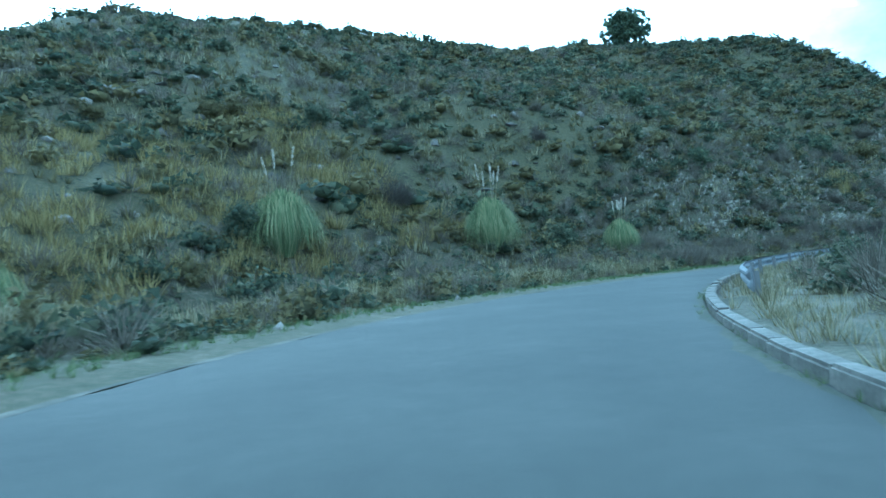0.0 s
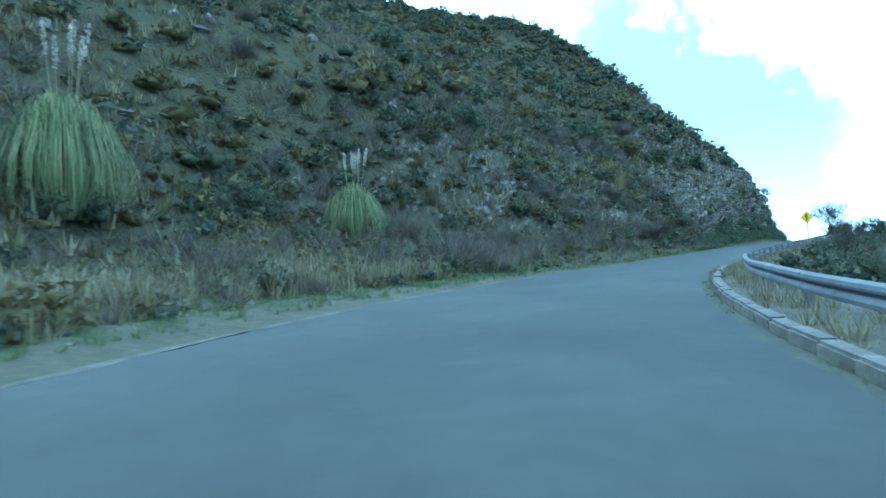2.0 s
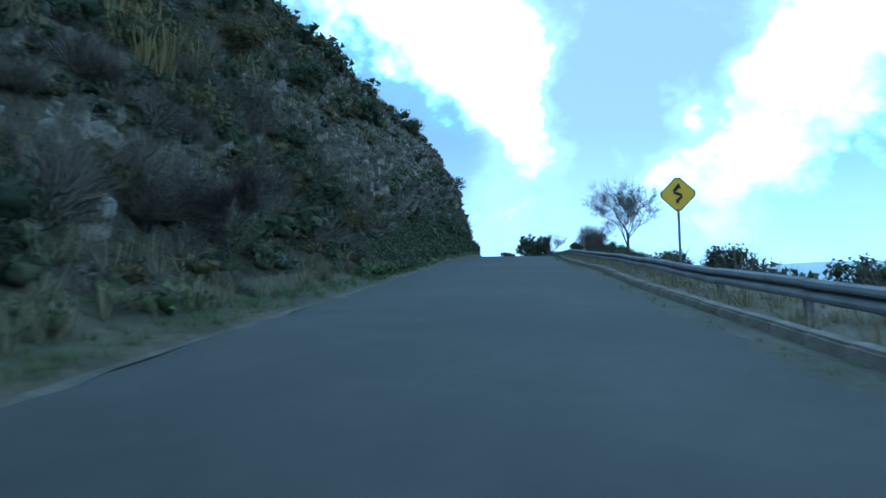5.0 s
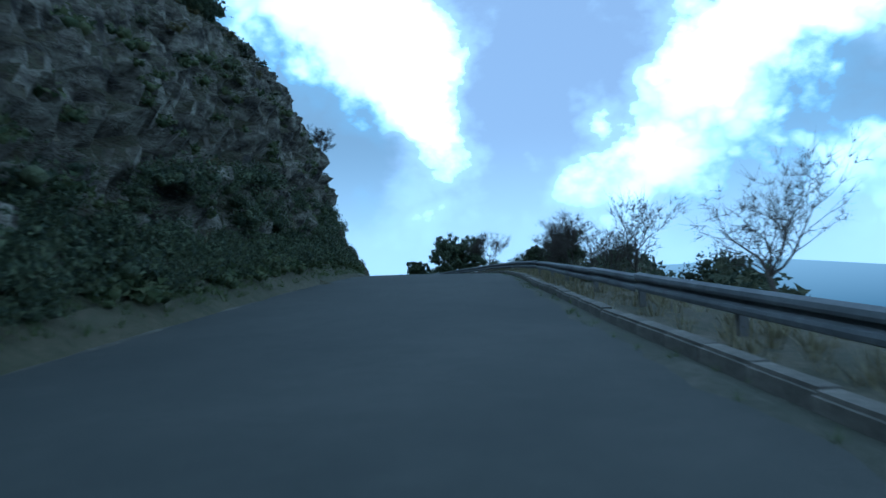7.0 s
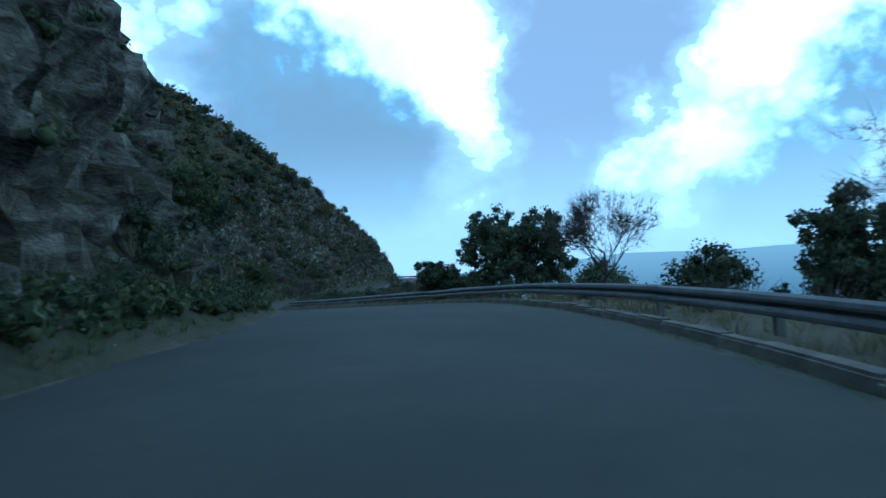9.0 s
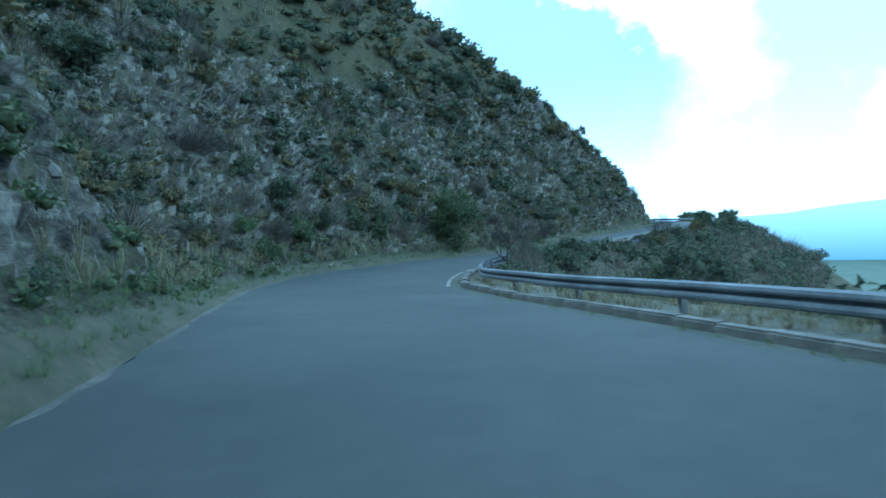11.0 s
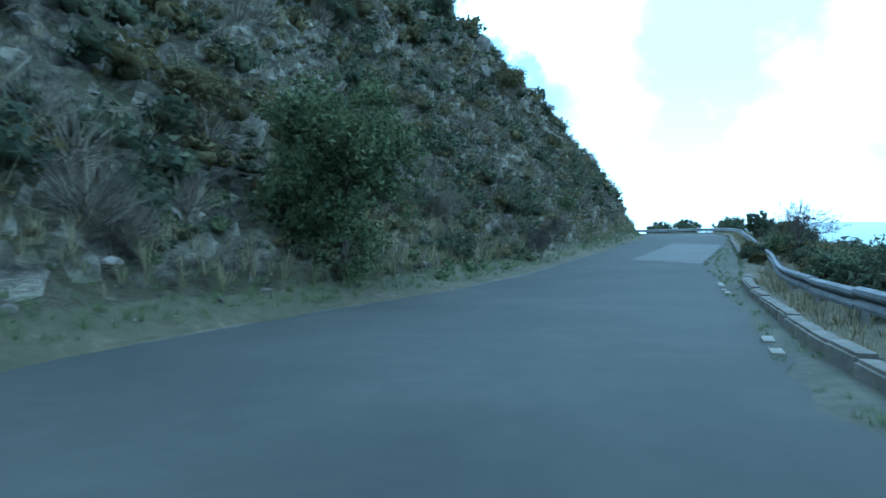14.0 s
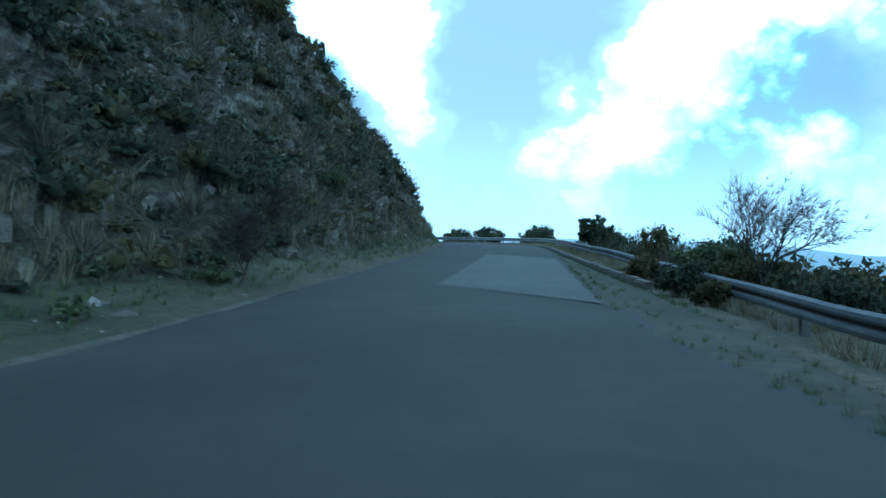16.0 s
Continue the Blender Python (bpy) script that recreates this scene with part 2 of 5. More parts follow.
M = {
    "hill": material("hill_scrub", [(0.018, 0.02, 0.010), (0.042, 0.042, 0.02), (0.082, 0.073, 0.033), (0.036, 0.039, 0.020), (0.10, 0.086, 0.046)], 0.5, bump=1.0, bump_scale=3.0, fine=0.6, stops=[0.42, 0.46, 0.5, 0.55, 0.60], depth=0.3),
    "cut": material("cut_slope_earth", [(0.024, 0.022, 0.014), (0.065, 0.056, 0.034), (0.042, 0.046, 0.025), (0.12, 0.102, 0.07)], 0.8, bump=1.0, bump_scale=2.2, fine=0.5, stops=[0.40, 0.47, 0.53, 0.61], extra=rock_on_steep, depth=0.35, layers=(0.8, 1.0, 1.7)),
    "plain": material("valley_ground", [(0.05, 0.07, 0.05), (0.09, 0.10, 0.07)], 0.02, bump=0),
    "asphalt": material("asphalt", [(0.026, 0.029, 0.027), (0.036, 0.039, 0.035), (0.05, 0.052, 0.047)], 0.3, rough=0.85, bump=0.25, bump_scale=60, fine=0.3),
    "patch": material("pale_asphalt_patch", [(0.07, 0.072, 0.068), (0.10, 0.10, 0.094)], 0.5, rough=0.9, bump=0.2, bump_scale=60),
    "crack": material("dark_crack", [(0.03, 0.03, 0.03), (0.045, 0.045, 0.045)], 2.0),
    "sand": material("road_edge_sand", [(0.04, 0.042, 0.033), (0.065, 0.063, 0.05), (0.125, 0.115, 0.093)], 1.1, bump=0.5),
    "verge": material("grassy_verge", [(0.025, 0.028, 0.014), (0.044, 0.045, 0.024), (0.064, 0.059, 0.036), (0.105, 0.092, 0.065)], 0.55, bump=0.8, bump_scale=12, fine=0.5),
    "gravel": material("shoulder_earth", [(0.03, 0.034, 0.02), (0.06, 0.06, 0.04), (0.10, 0.09, 0.065), (0.16, 0.145, 0.115)], 0.9, bump=0.8, bump_scale=14, fine=0.5),
    "gutter": material("gutter_asphalt", [(0.03, 0.034, 0.022), (0.05, 0.052, 0.038), (0.085, 0.082, 0.066)], 0.8, bump=0.5, bump_scale=20, fine=0.5),
    "concrete": material("kerb_concrete", [(0.06, 0.058, 0.05), (0.105, 0.10, 0.087), (0.18, 0.168, 0.148)], 1.6, rough=0.9, bump=0.4, bump_scale=25, fine=0.4),
    "pale_edging": material("pale_edging_concrete", [(0.10, 0.096, 0.086), (0.17, 0.162, 0.145), (0.25, 0.235, 0.21)], 1.6, rough=0.9, bump=0.4, bump_scale=25, fine=0.4),
    "steel": material("galvanised_steel", [(0.065, 0.07, 0.075), (0.11, 0.117, 0.125), (0.165, 0.172, 0.18)], 1.2, rough=0.75, metal=0.3, bump=0.06, bump_scale=30),
    "post": material("dark_post_steel", [(0.10, 0.10, 0.10), (0.17, 0.165, 0.16)], 2.0, rough=0.6, metal=0.3, bump=0.1),
    "rock": material("grey_rock", [(0.045, 0.042, 0.036), (0.10, 0.092, 0.08), (0.20, 0.185, 0.16)], 0.9, bump=0.7, bump_scale=10, fine=0.4, island=0.35),
    "slab": material("bedded_slabs", [(0.04, 0.036, 0.028), (0.075, 0.066, 0.05), (0.135, 0.12, 0.093)], 1.4, bump=0.7, bump_scale=12, fine=0.4, island=0.5),
    "pale_rock": material("pale_rock", [(0.16, 0.15, 0.135), (0.28, 0.265, 0.24)], 1.2, bump=0.6, bump_scale=8),
    "leaf": material("scrub_leaves", [(0.032, 0.042, 0.026), (0.062, 0.073, 0.043), (0.10, 0.105, 0.06)], 0.5, rough=0.85, bump=0.8, bump_scale=9, fine=0.5, island=0.45, depth=0.15, through_light=0.25),
    "leaf_olive": material("olive_leaves", [(0.05, 0.047, 0.022), (0.095, 0.085, 0.036), (0.14, 0.12, 0.055)], 0.5, rough=0.85, bump=0.8, bump_scale=9, fine=0.5, island=0.45, depth=0.15, through_light=0.25),
    "leaf_dark": material("evergreen_leaves", [(0.038, 0.05, 0.031), (0.07, 0.087, 0.048), (0.115, 0.13, 0.068)], 0.6, rough=0.8, bump=0.8, bump_scale=9, fine=0.5, island=0.5, depth=0.15, through_light=0.2),
    "leaf_feather": material("acacia_leaves", [(0.045, 0.06, 0.028), (0.08, 0.098, 0.042), (0.12, 0.13, 0.062)], 0.6, rough=0.85, bump=0.6, bump_scale=9, fine=0.5, island=0.5, depth=0.1, through_light=0.3),
    "twig": material("grey_twigs", [(0.06, 0.053, 0.04), (0.10, 0.088, 0.066), (0.15, 0.132, 0.10)], 0.5, bump=0, island=0.5),
    "bark": material("dark_bark", [(0.035, 0.03, 0.025), (0.08, 0.068, 0.055)], 3.0, bump=0.6, bump_scale=30),
    "dry": material("dry_grass", [(0.09, 0.08, 0.042), (0.16, 0.145, 0.08), (0.25, 0.225, 0.14)], 0.25, rough=0.85, bump=0, through_light=0.25, island=0.5),
    "ochre": material("yellow_grass", [(0.11, 0.09, 0.035), (0.19, 0.155, 0.06), (0.26, 0.22, 0.10)], 0.3, rough=0.85, bump=0, through_light=0.25, island=0.5),
    "green": material("green_grass", [(0.055, 0.078, 0.028), (0.09, 0.12, 0.045), (0.13, 0.145, 0.065)], 0.4, rough=0.8, bump=0, through_light=0.25, island=0.5),
    "pampas": material("pampas_leaves", [(0.065, 0.085, 0.036), (0.13, 0.155, 0.066), (0.25, 0.25, 0.12)], 0.8, rough=0.7, bump=0, through_light=0.25, island=0.6),
    "plume": material("pampas_plumes", [(0.32, 0.285, 0.225), (0.48, 0.44, 0.37)], 3.0, bump=0, island=0.4),
    "yellow": material("sign_yellow", [(0.62, 0.40, 0.02), (0.68, 0.45, 0.03)], 2.0, rough=0.45, bump=0),
    "black": material("sign_black", [(0.012, 0.012, 0.012), (0.02, 0.02, 0.02)], 3.0, rough=0.5, bump=0),
    "grey_back": material("sign_back", [(0.35, 0.35, 0.35), (0.42, 0.42, 0.42)], 3.0, rough=0.5, metal=0.5, bump=0),
}


# ---------------------------------------------------------------- the plan: the road's centre line and its cross-sections
ROAD = [(0.54, -36.17, -2.48), (-1.04, -24.2, -1.72), (-1.36, -12.13, -0.97), (-0.41, -0.09, -0.21), (2.49, 11.61, 0.63),
        (7.68, 22.49, 1.35), (14.88, 32.17, 1.97), (23.4, 40.72, 2.49), (32.65, 48.48, 2.94), (42.52, 55.43, 3.44),
        (52.85, 61.68, 4.01), (63.39, 67.58, 4.6), (73.97, 73.41, 5.17), (84.53, 79.26, 5.69), (94.87, 85.5, 6.1),
        (104.58, 92.67, 6.3), (113.2, 101.1, 6.17), (120.26, 110.89, 5.7), (126.91, 120.97, 5.19), (134.43, 130.4, 4.86),
        (143.77, 138.02, 4.66), (154.48, 143.57, 4.45), (165.67, 148.1, 4.57), (176.87, 152.62, 4.77), (188.07, 157.15, 5.02),
        (199.27, 161.67, 5.27), (209.72, 167.71, 5.47), (214.83, 178.65, 5.57), (212.73, 190.54, 5.67)]
# along the road: left edge of the asphalt, kerb and rail to the right, as distances from the driven line
EDGE = [(-30, 5.5), (6, 5.54), (15, 5.53), (24, 5.36), (33, 4.89), (42, 4.34), (51, 3.89), (60, 3.6), (69, 3.43), (78, 3.58),
        (87, 3.72), (96, 4.01), (105, 4.37), (114, 4.65), (123, 4.8), (132, 4.63), (141, 4.06), (150, 3.2), (159, 2.42), (168, 2.92),
        (177, 4.13), (186, 5.52), (195, 6.33), (204, 5.79), (213, 5.3), (218, 4.6), (225, 4.1), (234, 4.2), (250, 4.2), (300, 4.2)]
KERB = [(-30, -2.3), (6, -2.25), (15, -2.39), (24, -2.51), (33, -2.53), (42, -2.66), (51, -2.92), (60, -3.29), (69, -3.44), (78, -3.39),
        (87, -3.18), (96, -3.11), (105, -2.45), (114, -2.14), (123, -2.22), (132, -2.79), (141, -3.57), (150, -4.29), (159, -5.03), (168, -5.11),
        (177, -3.62), (186, -1.62), (195, -1.73), (204, -2.41), (213, -2.9), (220, -3.0), (228, -3.3), (235, -3.3), (300, -3.3)]
RAIL = [(-30, 0.9), (60, 1.0), (178, 0.9), (186, 0.8), (200, 0.75), (210, 1.0), (300, 1.0)]
# how far the shoulder and its rail sink below the road
SINK = [(178, 0), (205, 0.05), (215, 0.1), (226, 0.25), (236, 0.1), (245, 0)]
BANK = [(-30, 1.75), (50, 1.75), (78, 1.5), (150, 1.5), (180, 1.1), (197, 0.75), (207, 0.4), (220, 0.0), (300, 0.0)]
# height over the road against the distance from the road's left edge, along the road
HILL = [
    (-30, [(0, 0.0), (1.2, 0.1), (2.5, 0.1), (5, 0.3), (8, 0.4), (12, 1.4), (18, 4.2), (26, 8.4), (40, 16.0), (60, 25.6), (85, 31.6), (120, 36.7), (200, 29.6)]),
    (21, [(0, 0.0), (1.2, 0.1), (2.5, 0.1), (5, 0.3), (8, 0.5), (12, 1.5), (18, 4.2), (26, 9.2), (40, 17.8), (60, 24.6), (85, 27.1), (120, 36.6), (200, 29.6)]),
    (46, [(0, 0.0), (1.2, 0.1), (2.5, 0.1), (5, 0.5), (8, 1.5), (12, 3.9), (18, 8.9), (26, 15.2), (40, 25.3), (60, 38.4), (85, 50.5), (120, 52.0), (200, 39.4)]),
    (72, [(0, 0.0), (1.2, 0.2), (2.5, 0.8), (5, 2.0), (8, 4.8), (12, 10.2), (18, 16.1), (26, 22.4), (40, 28.3), (60, 37.9), (85, 56.5), (120, 54.8), (200, 39.6)]),
    (92, [(0, 0.0), (1.2, 0.2), (2.5, 1.3), (5, 4.2), (8, 8.1), (12, 11.7), (18, 16.7), (26, 22.7), (40, 30.8), (60, 42.4), (85, 55.2), (120, 53.5), (200, 39.7)]),
    (112, [(0, 0.0), (1.2, 0.8), (2.5, 5.2), (5, 7.4), (8, 10.2), (12, 13.5), (18, 18.4), (26, 24.7), (40, 33.5), (60, 46.1), (85, 57.5), (120, 53.9), (200, 39.8)]),
    (133, [(0, 0.0), (1.2, 1.3), (2.5, 7.6), (5, 10.9), (8, 13.6), (12, 17.3), (18, 22.2), (26, 27.6), (40, 37.0), (60, 50.8), (85, 57.0), (120, 52.5), (200, 39.9)]),
    (149, [(0, 0.0), (1.2, 0.7), (2.5, 7.0), (5, 12.3), (8, 15.5), (12, 18.9), (18, 23.1), (26, 29.7), (40, 43.7), (60, 51.4), (85, 51.1), (120, 49.7), (200, 40.1)]),
    (159, [(0, 0.0), (1.2, 0.4), (2.5, 3.3), (5, 8.0), (8, 13.4), (12, 18.6), (18, 25.1), (26, 33.8), (40, 45.2), (60, 53.2), (85, 49.3), (120, 44.9), (200, 34.9)]),
    (168, [(0, 0.0), (1.2, 1.2), (2.5, 6.0), (5, 13.3), (8, 17.9), (12, 21.9), (18, 28.3), (26, 38.1), (40, 47.4), (60, 48.2), (85, 44.6), (120, 40.6), (200, 30.1)]),
    (188, [(0, 0.0), (1.2, 0.1), (2.5, 1.0), (5, 3.7), (8, 7.0), (12, 11.0), (18, 16.6), (26, 23.6), (40, 32.1), (60, 44.2), (85, 43.6), (120, 40.9), (200, 30.0)]),
    (204, [(0, 0.0), (1.2, 0.7), (2.5, 2.5), (5, 5.7), (8, 9.6), (12, 13.9), (18, 20.2), (26, 25.8), (40, 33.4), (60, 45.2), (85, 44.9), (120, 42.0), (200, 30.0)]),
    (229, [(0, 0.0), (1.2, 0.1), (2.5, 0.3), (5, 2.4), (8, 7.0), (12, 12.6), (18, 22.3), (26, 32.6), (40, 38.4), (60, 49.0), (85, 45.6), (120, 40.9), (200, 29.9)]),
    (247, [(0, 0.0), (1.2, 0.7), (2.5, 3.4), (5, 6.2), (8, 9.5), (12, 13.8), (18, 21.0), (26, 32.3), (40, 41.0), (60, 46.0), (85, 40.3), (120, 34.9), (200, 24.9)]),
    (260, [(0, 0.0), (1.2, 1.2), (2.5, 4.7), (5, 6.2), (8, 11.2), (12, 16.7), (18, 23.0), (26, 30.3), (40, 34.1), (60, 34.6), (85, 30.6), (120, 26.7), (200, 19.9)]),
    (267, [(0, 0.0), (1.2, 1.2), (2.5, 4.1), (5, 6.7), (8, 11.4), (12, 14.7), (18, 18.6), (26, 23.1), (40, 26.0), (60, 27.0), (85, 25.3), (120, 23.4), (200, 20.0)]),
    (275, [(0, 0.0), (1.2, 1.4), (2.5, 4.2), (5, 8.4), (8, 9.8), (12, 9.8), (18, 10.2), (26, 11.3), (40, 12.2), (60, 12.3), (85, 11.8), (120, 11.1), (200, 10.0)]),
    (284, [(0, 0.0), (1.2, 2.1), (2.5, 3.1), (5, 4.2), (8, 4.6), (12, 4.9), (18, 5.1), (26, 5.6), (40, 6.0), (60, 6.0), (85, 5.7), (120, 5.1), (200, 4.0)]),
    (294, [(0, 0.0), (1.2, 0.7), (2.5, 1.3), (5, 1.5), (8, 1.8), (12, 2.2), (18, 2.8), (26, 3.6), (40, 4.0), (60, 4.0), (85, 3.3), (120, 2.3), (200, 0.0)]),
]
_knots = np.array(ROAD, float)
_u = np.arange(len(_knots))
_fine = np.linspace(0, len(_knots) - 1, (len(_knots) - 1) * 24 + 1)


def _spline(column):
    slope = np.gradient(column)
    i = np.minimum(_fine.astype(int), len(column) - 2)
    w = _fine - i
    return (column[i] * (2 * w**3 - 3 * w**2 + 1) + column[i + 1] * (3 * w**2 - 2 * w**3)
            + slope[i] * (w**3 - 2 * w**2 + w) + slope[i + 1] * (w**3 - w**2))


LINE = np.stack([_spline(_knots[:, c]) for c in range(3)], 1)
ALONG = np.r_[0, np.cumsum(np.linalg.norm(np.diff(LINE[:, :2], axis=0), axis=1))] - 36.23
_tan = np.gradient(LINE[:, :2], axis=0)
_tan /= np.linalg.norm(_tan, axis=1)[:, None]
SIDE = np.stack([-_tan[:, 1], _tan[:, 0]], 1)


def tab(table, s):
    return np.interp(s, [a for a, _ in table], [b for _, b in table])


def road_z(s, d):
    return np.interp(s, ALONG, LINE[:, 2]) + np.clip(d, -6, 7) * np.tan(np.radians(tab(BANK, s)))


def place(s, d):
    """Plan position at s along the road and d to its left."""
    x = np.interp(s, ALONG, LINE[:, 0]) + d * np.interp(s, ALONG, SIDE[:, 0])
    y = np.interp(s, ALONG, LINE[:, 1]) + d * np.interp(s, ALONG, SIDE[:, 1])
    return x, y


def along_across(x, y):
    x, y = np.ravel(x), np.ravel(y)
    s, d = np.empty(len(x)), np.empty(len(x))
    for a in range(0, len(x), 20000):
        p = np.stack([x[a:a + 20000], y[a:a + 20000]], 1)
        q = LINE[::2, :2]
        far = (p**2).sum(1)[:, None] - 2 * p @ q.T + (q**2).sum(1)
        j = far.argmin(1) * 2
        v = p - LINE[j, :2]
        s[a:a + 20000] = ALONG[j] + (v * _tan[j]).sum(1)
        d[a:a + 20000] = np.sign((v * SIDE[j]).sum(1)) * np.linalg.norm(v, axis=1)
    return s, d


_dgrid = np.r_[np.arange(0, 30, 0.25), np.arange(30, 201, 1.0)]
_hill = np.stack([np.interp(_dgrid, [a for a, _ in prof], [b for _, b in prof]) for _, prof in HILL])
_hs = np.array([a for a, _ in HILL], float)


def hill_height(s, e):
    """Height over the road at e metres left of the road's edge."""
    s, e = np.clip(s, _hs[0], _hs[-1]), np.clip(e, 0, 200)
    i = np.clip(np.searchsorted(_hs, s) - 1, 0, len(_hs) - 2)
    w = (s - _hs[i]) / (_hs[i + 1] - _hs[i])
    w = w * w * (3 - 2 * w)
    k = np.clip(np.searchsorted(_dgrid, e) - 1, 0, len(_dgrid) - 2)
    v = (e - _dgrid[k]) / (_dgrid[k + 1] - _dgrid[k])
    low = _hill[i, k] * (1 - v) + _hill[i, k + 1] * v
    high = _hill[i + 1, k] * (1 - v) + _hill[i + 1, k + 1] * v
    return low * (1 - w) + high * w


def wave(x, y, seed, size):
    """Cheap smooth noise of about -1 to 1."""
    r = np.random.RandomState(seed)
    out = 0
    for octave in range(3):
        for _ in range(4):
            a, p = r.uniform(0, 2 * np.pi, 2)
            k = 2 * np.pi / size * 2**octave * r.uniform(0.7, 1.3)
            out = out + np.sin((x * np.cos(a) + y * np.sin(a)) * k + p) * 0.5**octave / 3.0
    return out


def land_z(s, d, x, y):
    """Height of the land on both sides of the road."""
    base = np.interp(s, ALONG, LINE[:, 2])
    edge, rail = tab(EDGE, s), tab(KERB, s) - tab(RAIL, s) - 0.7
    e = d - edge
    rough = wave(x, y, 5, 26) * 1.6 + wave(x, y, 9, 7) * 0.45
    left = road_z(s, edge) + hill_height(s, e) + rough * np.clip((e - 3) / 14, 0, 1)
    o = rail - d
    shelf = np.interp(s, [-30, 14, 26, 200, 206, 240, 250], [7, 6, 0.6, 0.6, 1.5, 1.5, 0.6])
    drop = np.clip(o - shelf, 0, None)
    fall = np.interp(drop, [0, 3, 12, 60, 160, 260], [0, 1.1, 6.5, 40, 118, 150])
    right = road_z(s, rail) - 0.05 - fall + wave(x, y, 3, 9) * 0.25 * np.clip(o / 4, 0, 1) + wave(x, y, 4, 30) * 2.0 * np.clip((o - 8) / 30, 0, 1)
    z = np.where(e > 0, left, np.where(o > 0, right, road_z(s, d) - 0.35))
    return z, base


def ground_at(x, y):
    s, d = along_across(x, y)
    return land_z(s, d, np.ravel(x), np.ravel(y))[0]


# ---------------------------------------------------------------- mesh helpers
def mesh(name, verts, faces, mat, parent=None, label="", smooth=False):
    me = bpy.data.meshes.new(name)
    me.from_pydata(np.asarray(verts, float).tolist(), [], faces if isinstance(faces, list) else np.asarray(faces).tolist())
    for one in mat if isinstance(mat, (list, tuple)) else [mat]:
        me.materials.append(one)
    if smooth:
        me.polygons.foreach_set("use_smooth", [True] * len(me.polygons))
    ob = new(name, me)
    if parent:
        ob.parent = parent
    if label:
        ob["label"] = label
    return ob


def grid_faces(rows, cols):
    a = (np.arange(rows - 1)[:, None] * cols + np.arange(cols - 1)).ravel()
    return np.stack([a, a + 1, a + cols + 1, a + cols], 1)


def strip(name, s_values, offsets, mat, parent=None, label="", smooth=False):
    """A band along the road: offsets(s) gives rows of (distance to the left, height over the road)."""
    rows = []
    for s in s_values:
        line = []
        for d, h in offsets(s):
            x, y = place(s, d)
            line.append((float(x), float(y), float(road_z(s, d)) + h))
        rows.append(line)
    cols = len(rows[0])
    return mesh(name, np.array(rows).reshape(-1, 3), grid_faces(len(rows), cols), mat, parent, label, smooth)


def scatter(name, protos, mat, xyz, scale, spin, squash=None, seed=1, smooth=False):
    """One joined mesh of many copies of small prototypes."""
    r = np.random.RandomState(seed)
    pick = r.randint(0, len(protos), len(xyz))
    vs, fs, at = [], [], 0
    for k, (pv, pf) in enumerate(protos):
        idx = np.nonzero(pick == k)[0]
        if not len(idx):
            continue
        c, s_ = np.cos(spin[idx])[:, None], np.sin(spin[idx])[:, None]
        sc = scale[idx][:, None]
        x = (pv[:, 0] * c - pv[:, 1] * s_) * sc
        y = (pv[:, 0] * s_ + pv[:, 1] * c) * sc
        z = pv[:, 2][None] * sc * (1 if squash is None else squash[idx][:, None])
        v = np.stack([x, y, z], -1) + xyz[idx][:, None]
        vs.append(v.reshape(-1, 3))
        fs.append((pf[None] + (np.arange(len(idx)) * len(pv))[:, None, None]).reshape(-1, pf.shape[1]) + at)
        at += len(idx) * len(pv)
    return mesh(name, np.concatenate(vs), np.concatenate(fs), mat, smooth=smooth)


def unit(r, n):
    v = r.normal(size=(n, 3))
    return v / np.linalg.norm(v, axis=1)[:, None]


def leaf_cloud(centres, size, r, stretch=1.6, corners=4):
    """One quad or triangle a leaf round the given centres."""
    n = len(centres)
    a = unit(r, n)
    b = np.cross(a, unit(r, n))
    b /= np.linalg.norm(b, axis=1)[:, None] + 1e-9
    w = (size * r.uniform(0.6, 1.3, n))[:, None]
    if corners == 3:
        v = np.stack([centres - a * w * stretch * 0.5 - b * w * 0.2, centres + b * w * 0.7, centres + a * w * stretch * 0.6 - b * w * 0.3], 1)
    else:
        v = np.stack([centres - a * w * stretch * 0.5, centres + b * w * 0.4, centres + a * w * stretch * 0.5, centres - b * w * 0.4], 1)
    return v.reshape(-1, 3), np.arange(corners * n).reshape(-1, corners)


def lump(r, centre, radius):
    """A small uneven mound of foliage, the inside of a bush."""
    bm = bmesh.new()
    bmesh.ops.create_icosphere(bm, subdivisions=1, radius=1)
    v = np.array([p.co for p in bm.verts])
    f = np.array([[q.index for q in p.verts] for p in bm.faces])
    bm.free()
    v = v * r.uniform(0.45, 1.1, (len(v), 1)) * radius + centre
    v[:, 2] = np.maximum(v[:, 2], -0.1)
    return v, f


